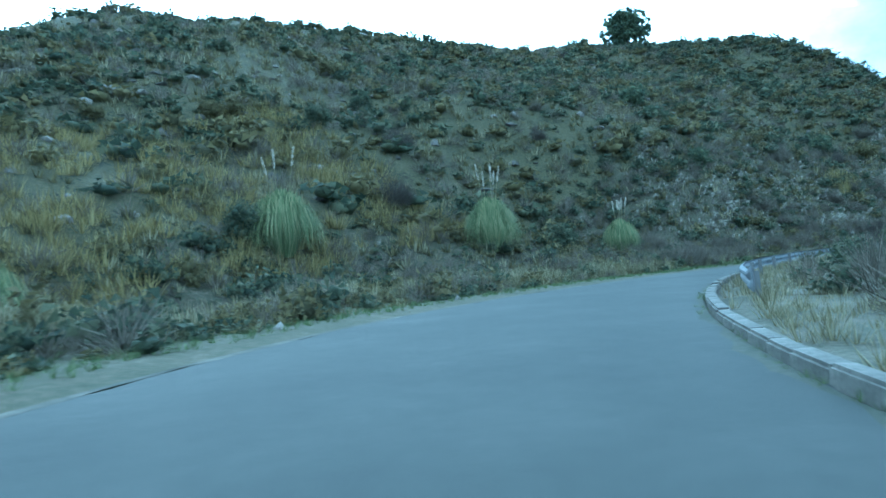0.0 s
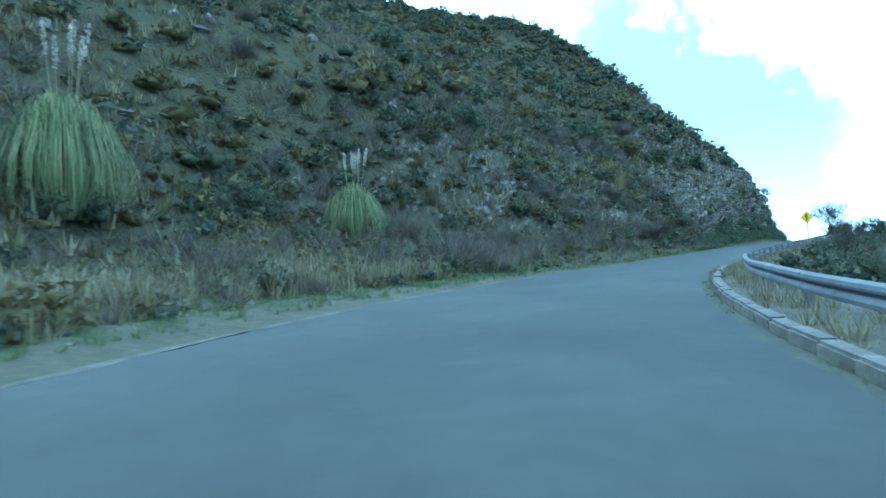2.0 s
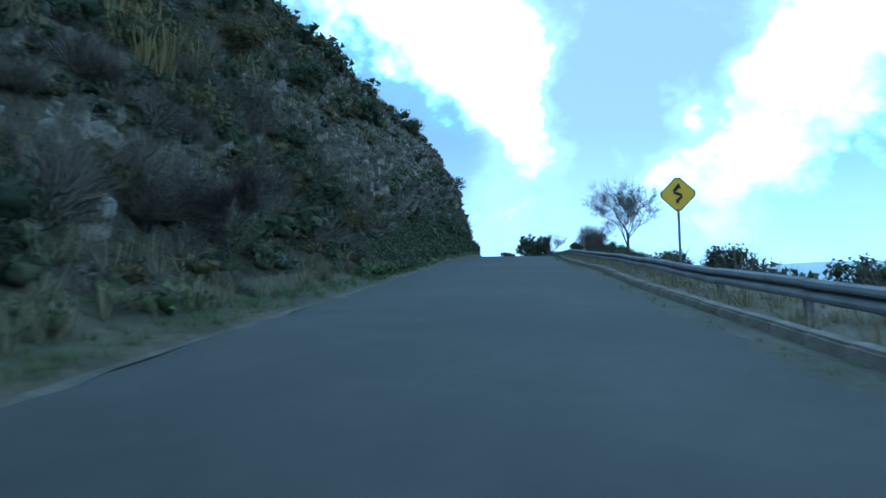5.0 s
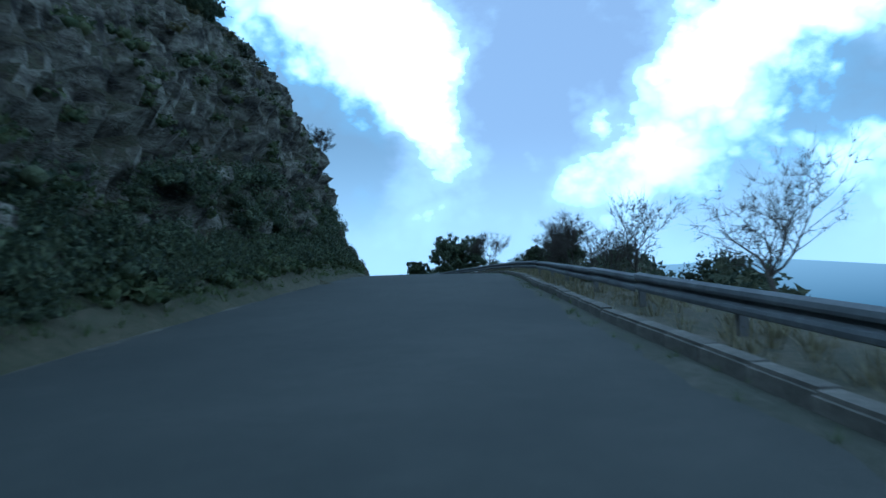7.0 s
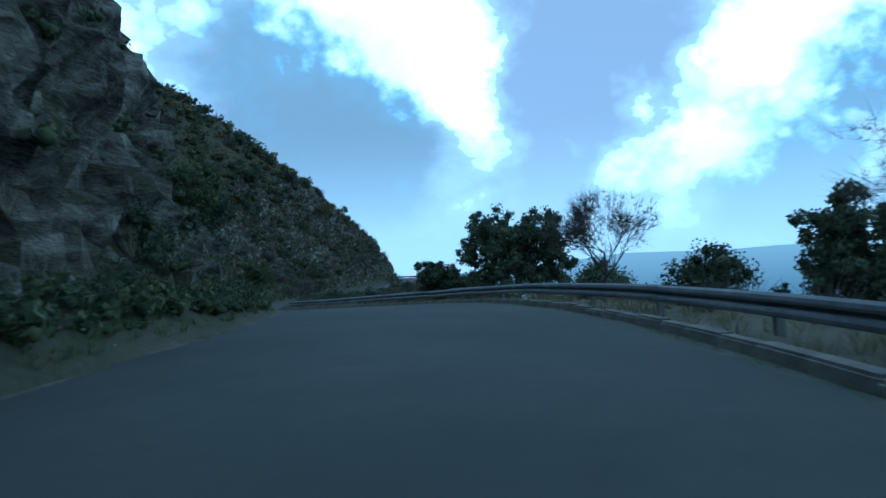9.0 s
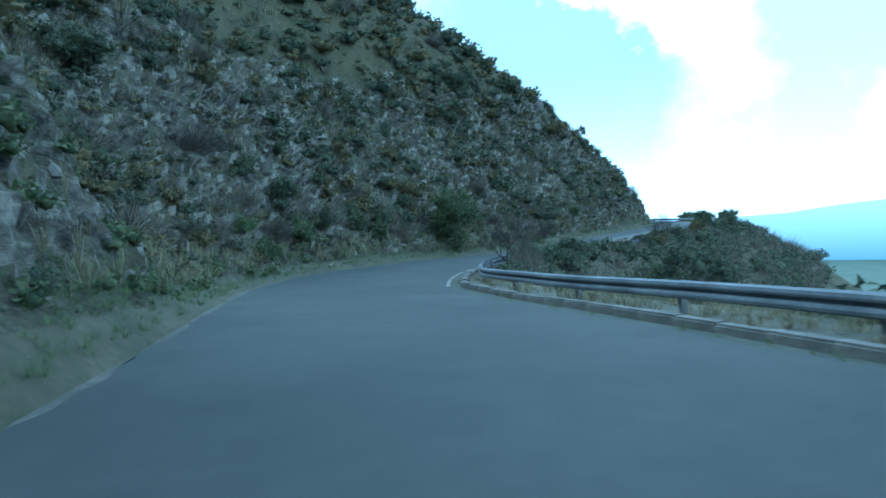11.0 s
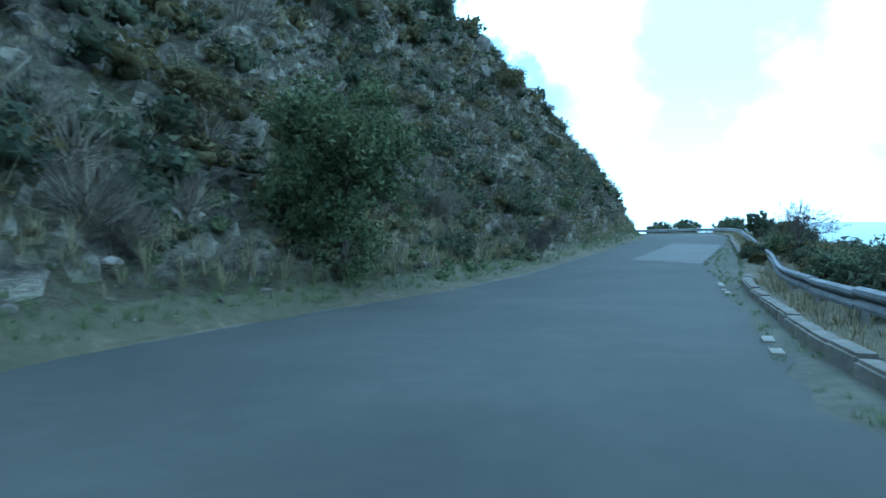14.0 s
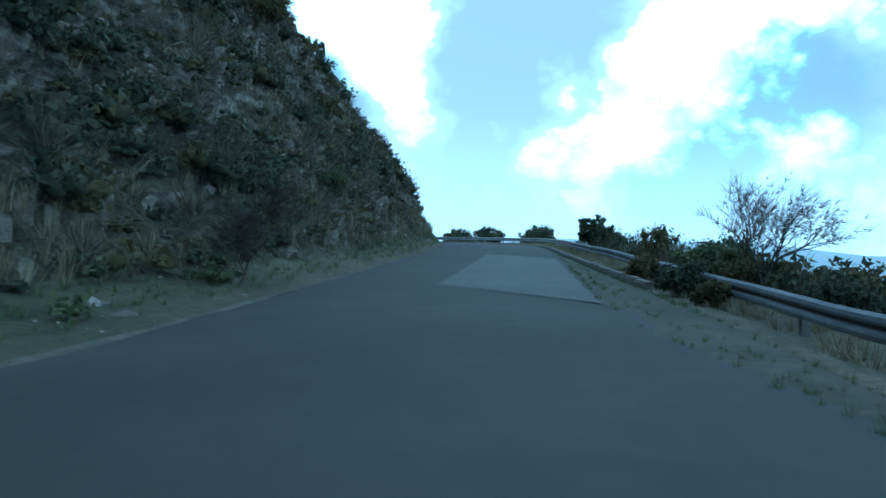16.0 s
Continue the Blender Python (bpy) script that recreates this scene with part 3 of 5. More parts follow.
def bush_proto(seed, leaves=70, leaf=0.1, clumps=4, reach=0.3, core=0.62):
    """A rounded shrub about 1 m across and 0.8 m high: mounds of foliage and loose leaves round them."""
    r = np.random.RandomState(seed)
    c = unit(r, clumps) * r.uniform(0.4, 1.0, clumps)[:, None] * (reach, reach, 0.2)
    c[:, 2] = np.abs(c[:, 2]) + 0.18
    size = r.uniform(0.2, 0.34, clumps)
    vs, fs, at = [], [], 0
    for k in range(clumps):
        v, f = lump(r, c[k], np.array((1, 1, 0.85)) * size[k] * core)
        vs.append(v)
        fs.append(f + at)
        at += len(v)
    k = r.randint(0, clumps, leaves)
    way = unit(r, leaves)
    way[:, 2] = np.abs(way[:, 2]) * 1.1 - 0.15
    p = c[k] + way * (size[k] * r.uniform(0.5, 1.3, leaves))[:, None]
    p[:, 2] = np.maximum(p[:, 2], 0.02)
    lv, lf = leaf_cloud(p, leaf, r, corners=3)
    return np.concatenate(vs + [lv]), np.concatenate(fs + [lf + at])


def blade_proto(seed, blades=22, width=0.02, spread=0.6, tall=0.6):
    """A loose tuft of straight thin blades, one triangle each."""
    r = np.random.RandomState(seed)
    a = r.uniform(0, 2 * np.pi, blades)
    d = np.stack([np.cos(a), np.sin(a), 0 * a], 1)
    base = d * (r.uniform(0, 0.5, blades) * spread)[:, None]
    tip = base + d * (r.uniform(0.1, 0.9, blades) * spread)[:, None] + np.stack([0 * a, 0 * a, r.uniform(0.4, 1, blades) * tall], 1)
    side = np.stack([-np.sin(a), np.cos(a), 0 * a], 1) * width
    return np.stack([base - side, base + side, tip], 1).reshape(-1, 3), np.arange(3 * blades).reshape(-1, 3)


def twig_proto(seed, twigs=70, width=0.012):
    """A leafless shrub of fine twigs, a rough dome about 1 m high and across."""
    r = np.random.RandomState(seed)
    way = unit(r, twigs)
    way[:, 2] = np.abs(way[:, 2]) * 0.9 + 0.12
    reach = r.uniform(0.62, 1.0, twigs)[:, None]
    tip = way * reach * (0.62, 0.62, 0.85) + r.normal(0, 0.05, (twigs, 3))
    base = way * reach * r.uniform(0.1, 0.6, twigs)[:, None] * (0.42, 0.42, 0.75) + r.normal(0, 0.04, (twigs, 3))
    side = np.cross(tip - base, unit(r, twigs))
    side /= np.linalg.norm(side, axis=1)[:, None] + 1e-9
    v = np.stack([base - side * width, base + side * width, tip], 1)
    return v.reshape(-1, 3), np.arange(3 * twigs).reshape(-1, 3)


def tuft_proto(seed, blades=16, width=0.017, spread=0.75):
    """A tuft of arching grass blades, about 0.6 m high; each blade a bent strip of two triangles."""
    r = np.random.RandomState(seed)
    a = r.uniform(0, 2 * np.pi, blades)
    o = r.uniform(0.1, 1, blades) * spread
    h = r.uniform(0.3, 0.75, blades)
    d = np.stack([np.cos(a), np.sin(a), 0 * a], 1)
    base = d * 0.06 * r.uniform(0, 1, blades)[:, None]
    mid = base + d * (o * 0.45)[:, None] + np.stack([0 * a, 0 * a, h], 1)
    tip = base + d * o[:, None] + np.stack([0 * a, 0 * a, h * (1.15 - o * 0.7)], 1)
    side = np.stack([-np.sin(a), np.cos(a), 0 * a], 1) * width
    v = np.stack([base - side, base + side, mid + side * 0.7, mid - side * 0.7, tip], 1)
    f = np.arange(5 * blades).reshape(-1, 5)
    return v.reshape(-1, 3), np.concatenate([f[:, [0, 1, 2]], f[:, [0, 2, 3]], f[:, [3, 2, 4]]])


def rock_proto(seed, rough=0.3):
    """An angular stone about 1 m across."""
    r = np.random.RandomState(seed)
    bm = bmesh.new()
    bmesh.ops.create_icosphere(bm, subdivisions=1, radius=0.5)
    v = np.array([p.co for p in bm.verts])
    f = np.array([[q.index for q in p.verts] for p in bm.faces])
    bm.free()
    v *= r.uniform(0.55, 1.1, (len(v), 1))
    v *= r.uniform(0.6, 1.2, 3)
    return v, f


def thing(name, x, y, z, label, category, group="", spin=0.0):
    ob = new(name)
    ob.empty_display_size = 0.3
    ob.location = (x, y, z)
    ob.rotation_euler.z = spin
    return tagged(ob, label, category, group)


# ---------------------------------------------------------------- land
def build_land():
    xs, ys = np.arange(-140, 331, 2.0), np.arange(-75, 326, 2.0)
    x, y = np.meshgrid(xs, ys)
    s, d = along_across(x, y)
    fx, fy = x.ravel(), y.ravel()
    z, _ = land_z(s, d, fx, fy)
    e = d - tab(EDGE, s)
    # smooth the far hill, where stretches of the road compete
    h = z.reshape(x.shape)
    soft = h.copy()
    for _ in range(1):
        p = np.pad(soft, 4, mode="edge")
        soft = sum(np.roll(np.roll(p, a, 0), b, 1) for a in (-2, -1, 0, 1, 2) for b in (-2, -1, 0, 1, 2))[4:-4, 4:-4] / 25
    w = (np.clip((e - 14) / 10, 0, 1) + np.clip((-d - 22) / 10, 0, 1)).reshape(x.shape)
    h = h * (1 - w) + soft * w
    deep = 0.9 + 0.45 * hill_height(s, e)
    h -= (deep * np.clip((e - 0.2) / 0.8, 0, 1) * np.clip((14.5 - e) / 3.5, 0, 1)).reshape(x.shape) * ((s > 0) & (s < 290)).reshape(x.shape)
    h += np.random.RandomState(2).normal(0, 0.10, h.shape) * (np.abs(d) > 9).reshape(x.shape)
    # the rim sinks below the valley floor
    rim = np.minimum(np.minimum(x - xs[0], xs[-1] - x), np.minimum(y - ys[0], ys[-1] - y))
    h -= np.where(rim < 25, (25 - rim) * 9, 0)
    global LAND
    LAND = (xs, ys, h)
    ob = mesh("ground", np.stack([fx, fy, h.ravel()], 1), grid_faces(*x.shape), M["hill"])
    tagged(ob, "scrubby mountain slope of earth, dry grass and rock beside the road", "hillside", kind="structure")
    r = 4600.0
    ring = [(math.cos(a) * r + 80, math.sin(a) * r + 80, -150.0) for a in np.linspace(0, 2 * np.pi, 64, endpoint=False)]
    plain = mesh("ground_valley", ring, [list(range(64))], M["plain"])
    tagged(plain, "wide flat valley floor fading into haze", "valley", kind="structure")


def build_haze():
    """Glowing backdrop for the valley's far rim, blue haze painted up to the horizon."""
    m = bpy.data.materials.new("painted_haze_glow")
    m.use_nodes = True
    t = m.node_tree
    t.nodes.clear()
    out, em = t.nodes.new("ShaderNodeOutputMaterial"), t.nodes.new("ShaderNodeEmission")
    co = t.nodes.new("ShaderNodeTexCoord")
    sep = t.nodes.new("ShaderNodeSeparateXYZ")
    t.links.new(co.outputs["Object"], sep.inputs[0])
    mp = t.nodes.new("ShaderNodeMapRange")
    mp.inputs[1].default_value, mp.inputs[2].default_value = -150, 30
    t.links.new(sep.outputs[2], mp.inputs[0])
    # emission stands in for air haze: deeper blue low down, paler at the rim
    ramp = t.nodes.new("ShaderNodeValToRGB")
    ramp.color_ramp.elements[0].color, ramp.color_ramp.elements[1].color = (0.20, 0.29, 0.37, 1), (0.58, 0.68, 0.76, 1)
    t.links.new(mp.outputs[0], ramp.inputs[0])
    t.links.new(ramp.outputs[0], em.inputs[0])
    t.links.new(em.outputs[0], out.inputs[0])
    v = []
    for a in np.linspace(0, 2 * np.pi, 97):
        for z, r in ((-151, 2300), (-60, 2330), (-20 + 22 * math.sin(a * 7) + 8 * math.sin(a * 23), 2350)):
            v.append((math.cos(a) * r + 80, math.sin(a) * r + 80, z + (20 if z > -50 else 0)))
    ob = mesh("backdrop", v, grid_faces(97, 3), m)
    tagged(ob, "glowing backdrop of painted blue haze where the far plain meets the sky", "distance", kind="structure")


def build_cut():
    """The cut slope beside the road: blocky rock and earth."""
    s_values = np.arange(0, 290, 0.25)
    cols = 66
    rows = np.empty((len(s_values), cols, 3))
    fine_e = np.linspace(0.55, 15.5, 300)
    for i, s in enumerate(s_values):
        h = hill_height(np.full(300, s), fine_e)
        arc = np.r_[0, np.cumsum(np.hypot(np.diff(fine_e), np.diff(h)))]
        e = np.interp(np.linspace(0, arc[-1], cols), arc, fine_e)
        d = e + tab(EDGE, s)
        x, y = place(s, d)
        z = land_z(np.full(cols, s), d, x, y)[0]
        rows[i, :, 0], rows[i, :, 1], rows[i, :, 2] = x, y, z
    normal = np.cross(np.gradient(rows, axis=1), np.gradient(rows, axis=0))
    normal /= np.linalg.norm(normal, axis=2)[:, :, None] + 1e-9
    normal *= np.sign(normal[:, :, 2:3] + 1e-6)
    rocky = np.interp(s_values, [-12, 50, 75, 98, 108, 168, 180, 195, 232, 245, 276], [0.12, 0.2, 0.4, 0.7, 1.0, 1.0, 0.6, 0.75, 0.75, 1.0, 0.9])
    steep = np.clip(1.3 - normal[:, :, 2], 0.3, 1)
    tilt = Euler((0.5, 0.35, 0.3)).to_matrix()

    def block(q):
        dist, pts = noise.voronoi(q)
        k = math.sin(pts[0].x * 12.9 + pts[0].y * 78.2 + pts[0].z * 37.7) * 43758.5
        return (k - math.floor(k)) - 0.5 - dist[0] * 0.3

    for i in range(len(s_values)):
        for j in range(cols):
            p = tilt @ Vector(rows[i, j])
            fade = min(1.0, j / 4.0) * min(1.0, (cols - 1 - j) / 8.0)
            amp = rocky[i] * steep[i, j] * fade
            large = block(Vector((p.x * 0.5, p.y * 0.75, p.z * 1.3)))
            small = block(Vector((p.x * 1.5 + 9, p.y * 1.9, p.z * 3.4)))
            rows[i, j] += normal[i, j] * ((large * 1.15 + small * 0.75) * amp + noise.noise(Vector(rows[i, j]) * 1.7) * 0.2 * fade)
    ob = mesh("cut_slope", rows.reshape(-1, 3), grid_faces(len(s_values), cols), M["cut"])
    tagged(ob, "steep roadside cutting of broken grey rock and earth", "rock face", kind="structure")


def verge_width(s):
    return float(np.interp(s, [-30, 20, 45, 60, 90, 175, 188, 200, 216, 224, 233, 245, 300], [9, 7, 3.2, 1.2, 0.8, 1.3, 2.4, 1.5, 1.5, 3.4, 3.6, 1.5, 1.2]))


ASPHALT_GAP = [(-30, 0.12), (20, 0.12), (45, 0.2), (60, 0.35), (73, 0.6), (95, 0.5), (112, 0.4), (130, 0.22), (145, 0.15), (165, 0.15), (185, 0.42),
               (200, 0.5), (206, 0.5), (211, 0.3), (217, 0.42), (222, 0.6), (226, 1.2), (230, 1.4), (238, 0.9), (253, 0.2), (300, 0.2)]


def build_road():
    s_values = np.arange(-30, 300, 0.75)

    def wobble(s, k):
        return 0.07 * math.sin(s * 1.3 + k) + 0.05 * math.sin(s * 3.7 + 2 * k) + 0.03 * math.sin(s * 8.1 + k)

    road = strip("road", s_values, lambda s: [(float(tab(EDGE, s)) + wobble(s, 1), 0.0), (float(tab(EDGE, s)) * 0.5, 0.03), (0.0, 0.04),
                                              (float(tab(KERB, s) + tab(ASPHALT_GAP, s)) + 0.6, 0.02),
                                              (float(tab(KERB, s) + tab(ASPHALT_GAP, s)) + wobble(s, 4) * 1.6, 0.0)], M["asphalt"], smooth=True)
    tagged(road, "worn grey asphalt mountain road without markings", "road", kind="structure")
    rows = []
    for u in np.linspace(0, 1, 24):
        for w in np.linspace(0, 1, 5):
            ps = 229.2 + 19.5 * u + 3.6 * w + 0.05 * math.sin(9 * w)
            pd = (-1.8 - 0.85 * u) * (1 - w) + (1.35 - 0.8 * u) * w + 0.04 * math.sin(ps * 2.3)
            px, py = place(ps, pd)
            crown = np.interp(pd, [-3.2, -2.0, 0.0, 2.1, 4.2], [0.0, 0.02, 0.04, 0.03, 0.0])
            rows.append((float(px), float(py), float(road_z(ps, pd)) + crown + 0.005))
    patch = mesh("road_patch", rows, grid_faces(24, 5), M["patch"])
    tagged(patch, "pale rectangular repair patch in the asphalt", "road patch", kind="structure")
    sand = strip("road_edge", s_values, lambda s: [(float(tab(EDGE, s)) + float(np.interp(s, [80, 100, 170, 185], [0.12, 0.32, 0.32, 0.18])) + wobble(s, 7), -0.02 if not 90 < s < 178 else 0.05), (float(tab(EDGE, s)) + 0.05, 0.022),
                                                   (float(tab(EDGE, s)) - 0.08 + wobble(s, 3) * 0.8, 0.004)], M["sand"])
    tagged(sand, "pale sandy rim along the asphalt", "road edge", kind="structure")

    def verge_row(s):
        w, e0 = verge_width(s), float(tab(EDGE, s))
        low = _dgrid[:60][hill_height(np.full(60, s), _dgrid[:60]) < 0.45].max()
        reach = min(w + 0.66, max(0.6, low + 0.12))
        row = []
        for k in range(9):
            e = -0.06 + reach * k / 8
            h = float(hill_height(np.array([s]), np.array([e]))[0])
            row.append((e0 + e, h + (0.04 if k else -0.03) + 0.05 * noise.noise(Vector((s * 0.9, e * 1.4, 0))) * min(1, k / 2)))
        return row

    verge = strip("verge", np.arange(-30, 300, 0.6), verge_row, M["verge"])
    tagged(verge, "grassy stony verge at the foot of the slope", "verge", kind="structure")

    def right_row(s):
        k, g = float(tab(KERB, s)), float(tab(ASPHALT_GAP, s))
        return [(k + g + 0.45, -0.03), (k + g * 0.5, 0.012 + 0.03 * noise.noise(Vector((s, 3, 0)))), (k + 0.02, -0.01)]

    gutter = strip("pavement_gutter", s_values, right_row, M["gutter"])
    tagged(gutter, "gravelly strip with weeds between asphalt and kerb", "roadside", kind="structure")

    def shoulder_row(s):
        k, r = float(tab(KERB, s)), float(tab(RAIL, s))
        out = float(np.interp(s, [-30, 14, 26, 300], [8.0, 7.0, 1.5, 1.5]))
        pts = []
        for w in np.linspace(0, 1, 7):
            o = -0.04 + (r + out + 0.24) * w
            pts.append((k - o, (0.05 - 0.05 * w if w else -0.03) - float(tab(SINK, s)) * min(1, max(0, o / r)) + 0.05 * min(1, 3 * w) * noise.noise(Vector((s * 0.8, o * 1.5, 9)))))
        return pts

    shoulder = strip("verge_shoulder", np.arange(-30, 300, 0.6), shoulder_row, M["gravel"])
    tagged(shoulder, "bare gravel shoulder with dry weeds below the guard rail", "shoulder", kind="structure")


def build_edging():
    """Pale flush edging stones along the asphalt in the bend, broken further on."""
    bm = bmesh.new()
    bmesh.ops.create_cube(bm, size=1, matrix=Matrix.LocRotScale((0.5, 0, 0), None, (0.98, 0.13, 0.12)))
    me = bpy.data.meshes.new("edging_stone")
    bm.to_mesh(me)
    bm.free()
    me.materials.append(M["pale_edging"])
    edging = new("kerb_edging")
    tagged(edging, "pale flush concrete edging, whole in the bend and broken beyond", "kerb", kind="structure")
    r = np.random.RandomState(18)
    for s in np.arange(186.0, 222, 1.0):
        if s > 203 and r.uniform() < 0.45:
            continue
        k0, k1 = (float(tab(KERB, q) + tab(ASPHALT_GAP, q)) + 0.02 for q in (s, s + 1))
        p, q = place(s, k0), place(s + 1, k1)
        length = math.hypot(q[0] - p[0], q[1] - p[1])
        stone = new("edging_stone", me)
        stone.parent = edging
        stone.location = (float(p[0]), float(p[1]), float(road_z(s, k0)) - 0.035 + r.normal(0, 0.008))
        stone.rotation_euler = (r.normal(0, 0.03), r.normal(0, 0.01) - math.atan2(float(road_z(s + 1, k1) - road_z(s, k0)), length), math.atan2(q[1] - p[1], q[0] - p[0]))
        stone.scale = (length * (1 if s < 203 else r.uniform(0.4, 0.9)), 1, 1)


def build_cracks():
    """Tarred cracks that wander along the road."""
    r = np.random.RandomState(4)
    for s0, length, d0 in ((188.4, 3.4, 2.85), (192.2, 3.2, 3.05), (197.2, 2.0, 2.95)):
        n = int(length / 0.2)
        wig = np.cumsum(r.normal(0, 0.035, n + 1))
        v = []
        for i in range(n + 1):
            s = s0 + i * 0.2
            w = 0.012 + 0.014 * r.uniform()
            for off in (w, -w):
                x, y = place(s, d0 + wig[i] - i * 0.012 + off)
                v.append((float(x), float(y), float(road_z(s, d0)) + 0.043))
        ob = mesh("crack", v, grid_faces(n + 1, 2), M["crack"])
        tagged(ob, "dark sealed crack wandering through the asphalt", "road crack", "cracks in the road", "structure")


build_land()
build_haze()
build_cut()
build_road()
build_cracks()
build_edging()


def surface(s, e):
    """Points of the left slope at e metres from the road's edge."""
    s, e = np.asarray(s, float), np.asarray(e, float)
    d = e + tab(EDGE, s)
    x, y = place(s, d)
    z = land_z(s, d, x, y)[0]
    xs, ys, h = LAND
    u, v = np.clip((x - xs[0]) / 2.0, 0, len(xs) - 1.01), np.clip((y - ys[0]) / 2.0, 0, len(ys) - 1.01)
    i, j = u.astype(int), v.astype(int)
    u, v = u - i, v - j
    built = h[j, i] * (1 - u) * (1 - v) + h[j, i + 1] * u * (1 - v) + h[j + 1, i] * (1 - u) * v + h[j + 1, i + 1] * u * v
    return np.stack([x, y, np.where(e > 14.2, np.where(e > 16, built, np.maximum(built, z)), z)], 1)


# ---------------------------------------------------------------- guard rail, sign
def build_rail():
    rail = new("guard_rail")
    tagged(rail, "weathered galvanised W-beam guard rail along the drop", "guard rail")
    # two-ridged section: distance from the post towards the road, height
    front = [(0.0, 0.44), (0.075, 0.47), (0.085, 0.52), (0.075, 0.555), (0.012, 0.58), (0.012, 0.62), (0.075, 0.645), (0.085, 0.68), (0.075, 0.73), (0.0, 0.76)]
    section = front + [(a - 0.012, b) for a, b in reversed(front)]
    n = len(section)
    starts = np.arange(15.0, 297, 4.0)

    def line(s):
        return float(tab(KERB, s) - tab(RAIL, s))

    post_bm = bmesh.new()
    for cx, sx, cy, sy in ((0, 0.10, 0.05, 0.014), (-0.045, 0.012, 0, 0.11), (0.045, 0.012, 0, 0.11)):
        bmesh.ops.create_cube(post_bm, size=1, matrix=Matrix.LocRotScale((cx, cy, 0.12), None, (sx, sy, 0.96)))
    post_me = bpy.data.meshes.new("post")
    post_bm.to_mesh(post_me)
    post_bm.free()
    post_me.materials.append(M["post"])
    r = np.random.RandomState(6)
    for k, s0 in enumerate(starts):
        v = []
        dip = r.normal(0, 0.012, 2)
        for i, s in enumerate(np.linspace(s0, s0 + 4.06, 6)):
            for a, b in section:
                x, y = place(s, line(s) + a + 0.05 + (0.006 if k % 2 else 0.0))
                v.append((float(x), float(y), float(road_z(s, line(s))) - float(tab(SINK, s)) + b - 0.13 + dip[0] * (1 - i / 5) + dip[1] * i / 5))
        f = []
        for i in range(5):
            for j in range(n):
                f.append([i * n + j, i * n + (j + 1) % n, (i + 1) * n + (j + 1) % n, (i + 1) * n + j])
        f += [list(range(n))[::-1], [5 * n + j for j in range(n)]]
        mesh("beam", v, f, M["steel"], rail)
        s = s0 + 0.3
        x, y = place(s, line(s) - 0.06)
        ahead = place(s + 0.5, line(s + 0.5) - 0.06)
        post = new("post", post_me)
        post.parent = rail
        post.location = (float(x), float(y), float(road_z(s, line(s))) - float(tab(SINK, s)))
        post.rotation_euler = (r.normal(0, 0.02), r.normal(0, 0.02), math.atan2(ahead[1] - y, ahead[0] - x))


def build_rail_end():
    """The flared end plate on the first post."""
    s = 14.75
    d = float(tab(KERB, s) - tab(RAIL, s)) + 0.08
    x, y = place(s, d)
    px, py = place(s + 1, float(tab(KERB, s + 1) - tab(RAIL, s + 1)) + 0.08)
    prof = [(-0.38, 0.36, 0.0), (-0.30, 0.33, 0.02), (-0.12, 0.38, 0.05), (0.30, 0.42, 0.075)]
    v, f = [], []
    for u, low, bulge in prof:
        for k in range(7):
            h = low + (1.18 - 2 * low) * k / 6
            ridge = bulge * (1 if k in (1, 5) else 0.35 if k == 3 else 0.75)
            v.append((u, ridge, h))
    n = len(v)
    v += [(u, w - 0.012, h) for u, w, h in v]
    for i in range(3):
        for k in range(6):
            q = [i * 7 + k, i * 7 + k + 1, i * 7 + k + 8, i * 7 + k + 7]
            f += [q, [n + c for c in reversed(q)]]
    rim = [k for k in range(7)] + [7 * i + 6 for i in range(1, 4)] + [21 + k for k in range(5, -1, -1)] + [14, 7]
    for i, p in enumerate(rim):
        q = rim[(i + 1) % len(rim)]
        f.append([p, p + n, q + n, q])
    plate = mesh("end_plate", v, f, M["steel"], bpy.data.objects["guard_rail"], "flared end plate")
    plate.location = (float(x), float(y), float(road_z(s, d)) - 0.13)
    plate.rotation_euler.z = math.atan2(py - y, px - x)


def build_kerb():
    bm = bmesh.new()
    bmesh.ops.create_cube(bm, size=1, matrix=Matrix.LocRotScale((0.5, 0, 0.02), None, (0.985, 0.24, 0.26)))
    bmesh.ops.bevel(bm, geom=[e for e in bm.edges if e.calc_length() > 0.9 and e.verts[0].co.z > 0], offset=0.035, segments=2, affect="EDGES")
    me = bpy.data.meshes.new("kerb_stone")
    bm.to_mesh(me)
    bm.free()
    me.materials.append(M["concrete"])
    kerb = new("kerb")
    tagged(kerb, "worn pale concrete kerb along the outer edge of the road", "kerb", kind="structure")
    r = np.random.RandomState(8)
    for s in np.arange(3.0, 292, 1.0):
        k0, k1 = float(tab(KERB, s)) - 0.12, float(tab(KERB, s + 1)) - 0.12
        a, b = place(s, k0), place(s + 1, k1)
        z0, z1 = float(road_z(s, k0)), float(road_z(s + 1, k1))
        if 221 < s < 233:
            continue
        stone = new("kerb_stone", me)
        stone.parent = kerb
        length = math.hypot(b[0] - a[0], b[1] - a[1])
        stone.location = (float(a[0]), float(a[1]), z0 + r.normal(0, 0.012))
        stone.rotation_euler = (r.normal(0, 0.03), -math.atan2(z1 - z0, length), math.atan2(b[1] - a[1], b[0] - a[0]) + r.normal(0, 0.008))
        stone.scale = (length, 1, 1)


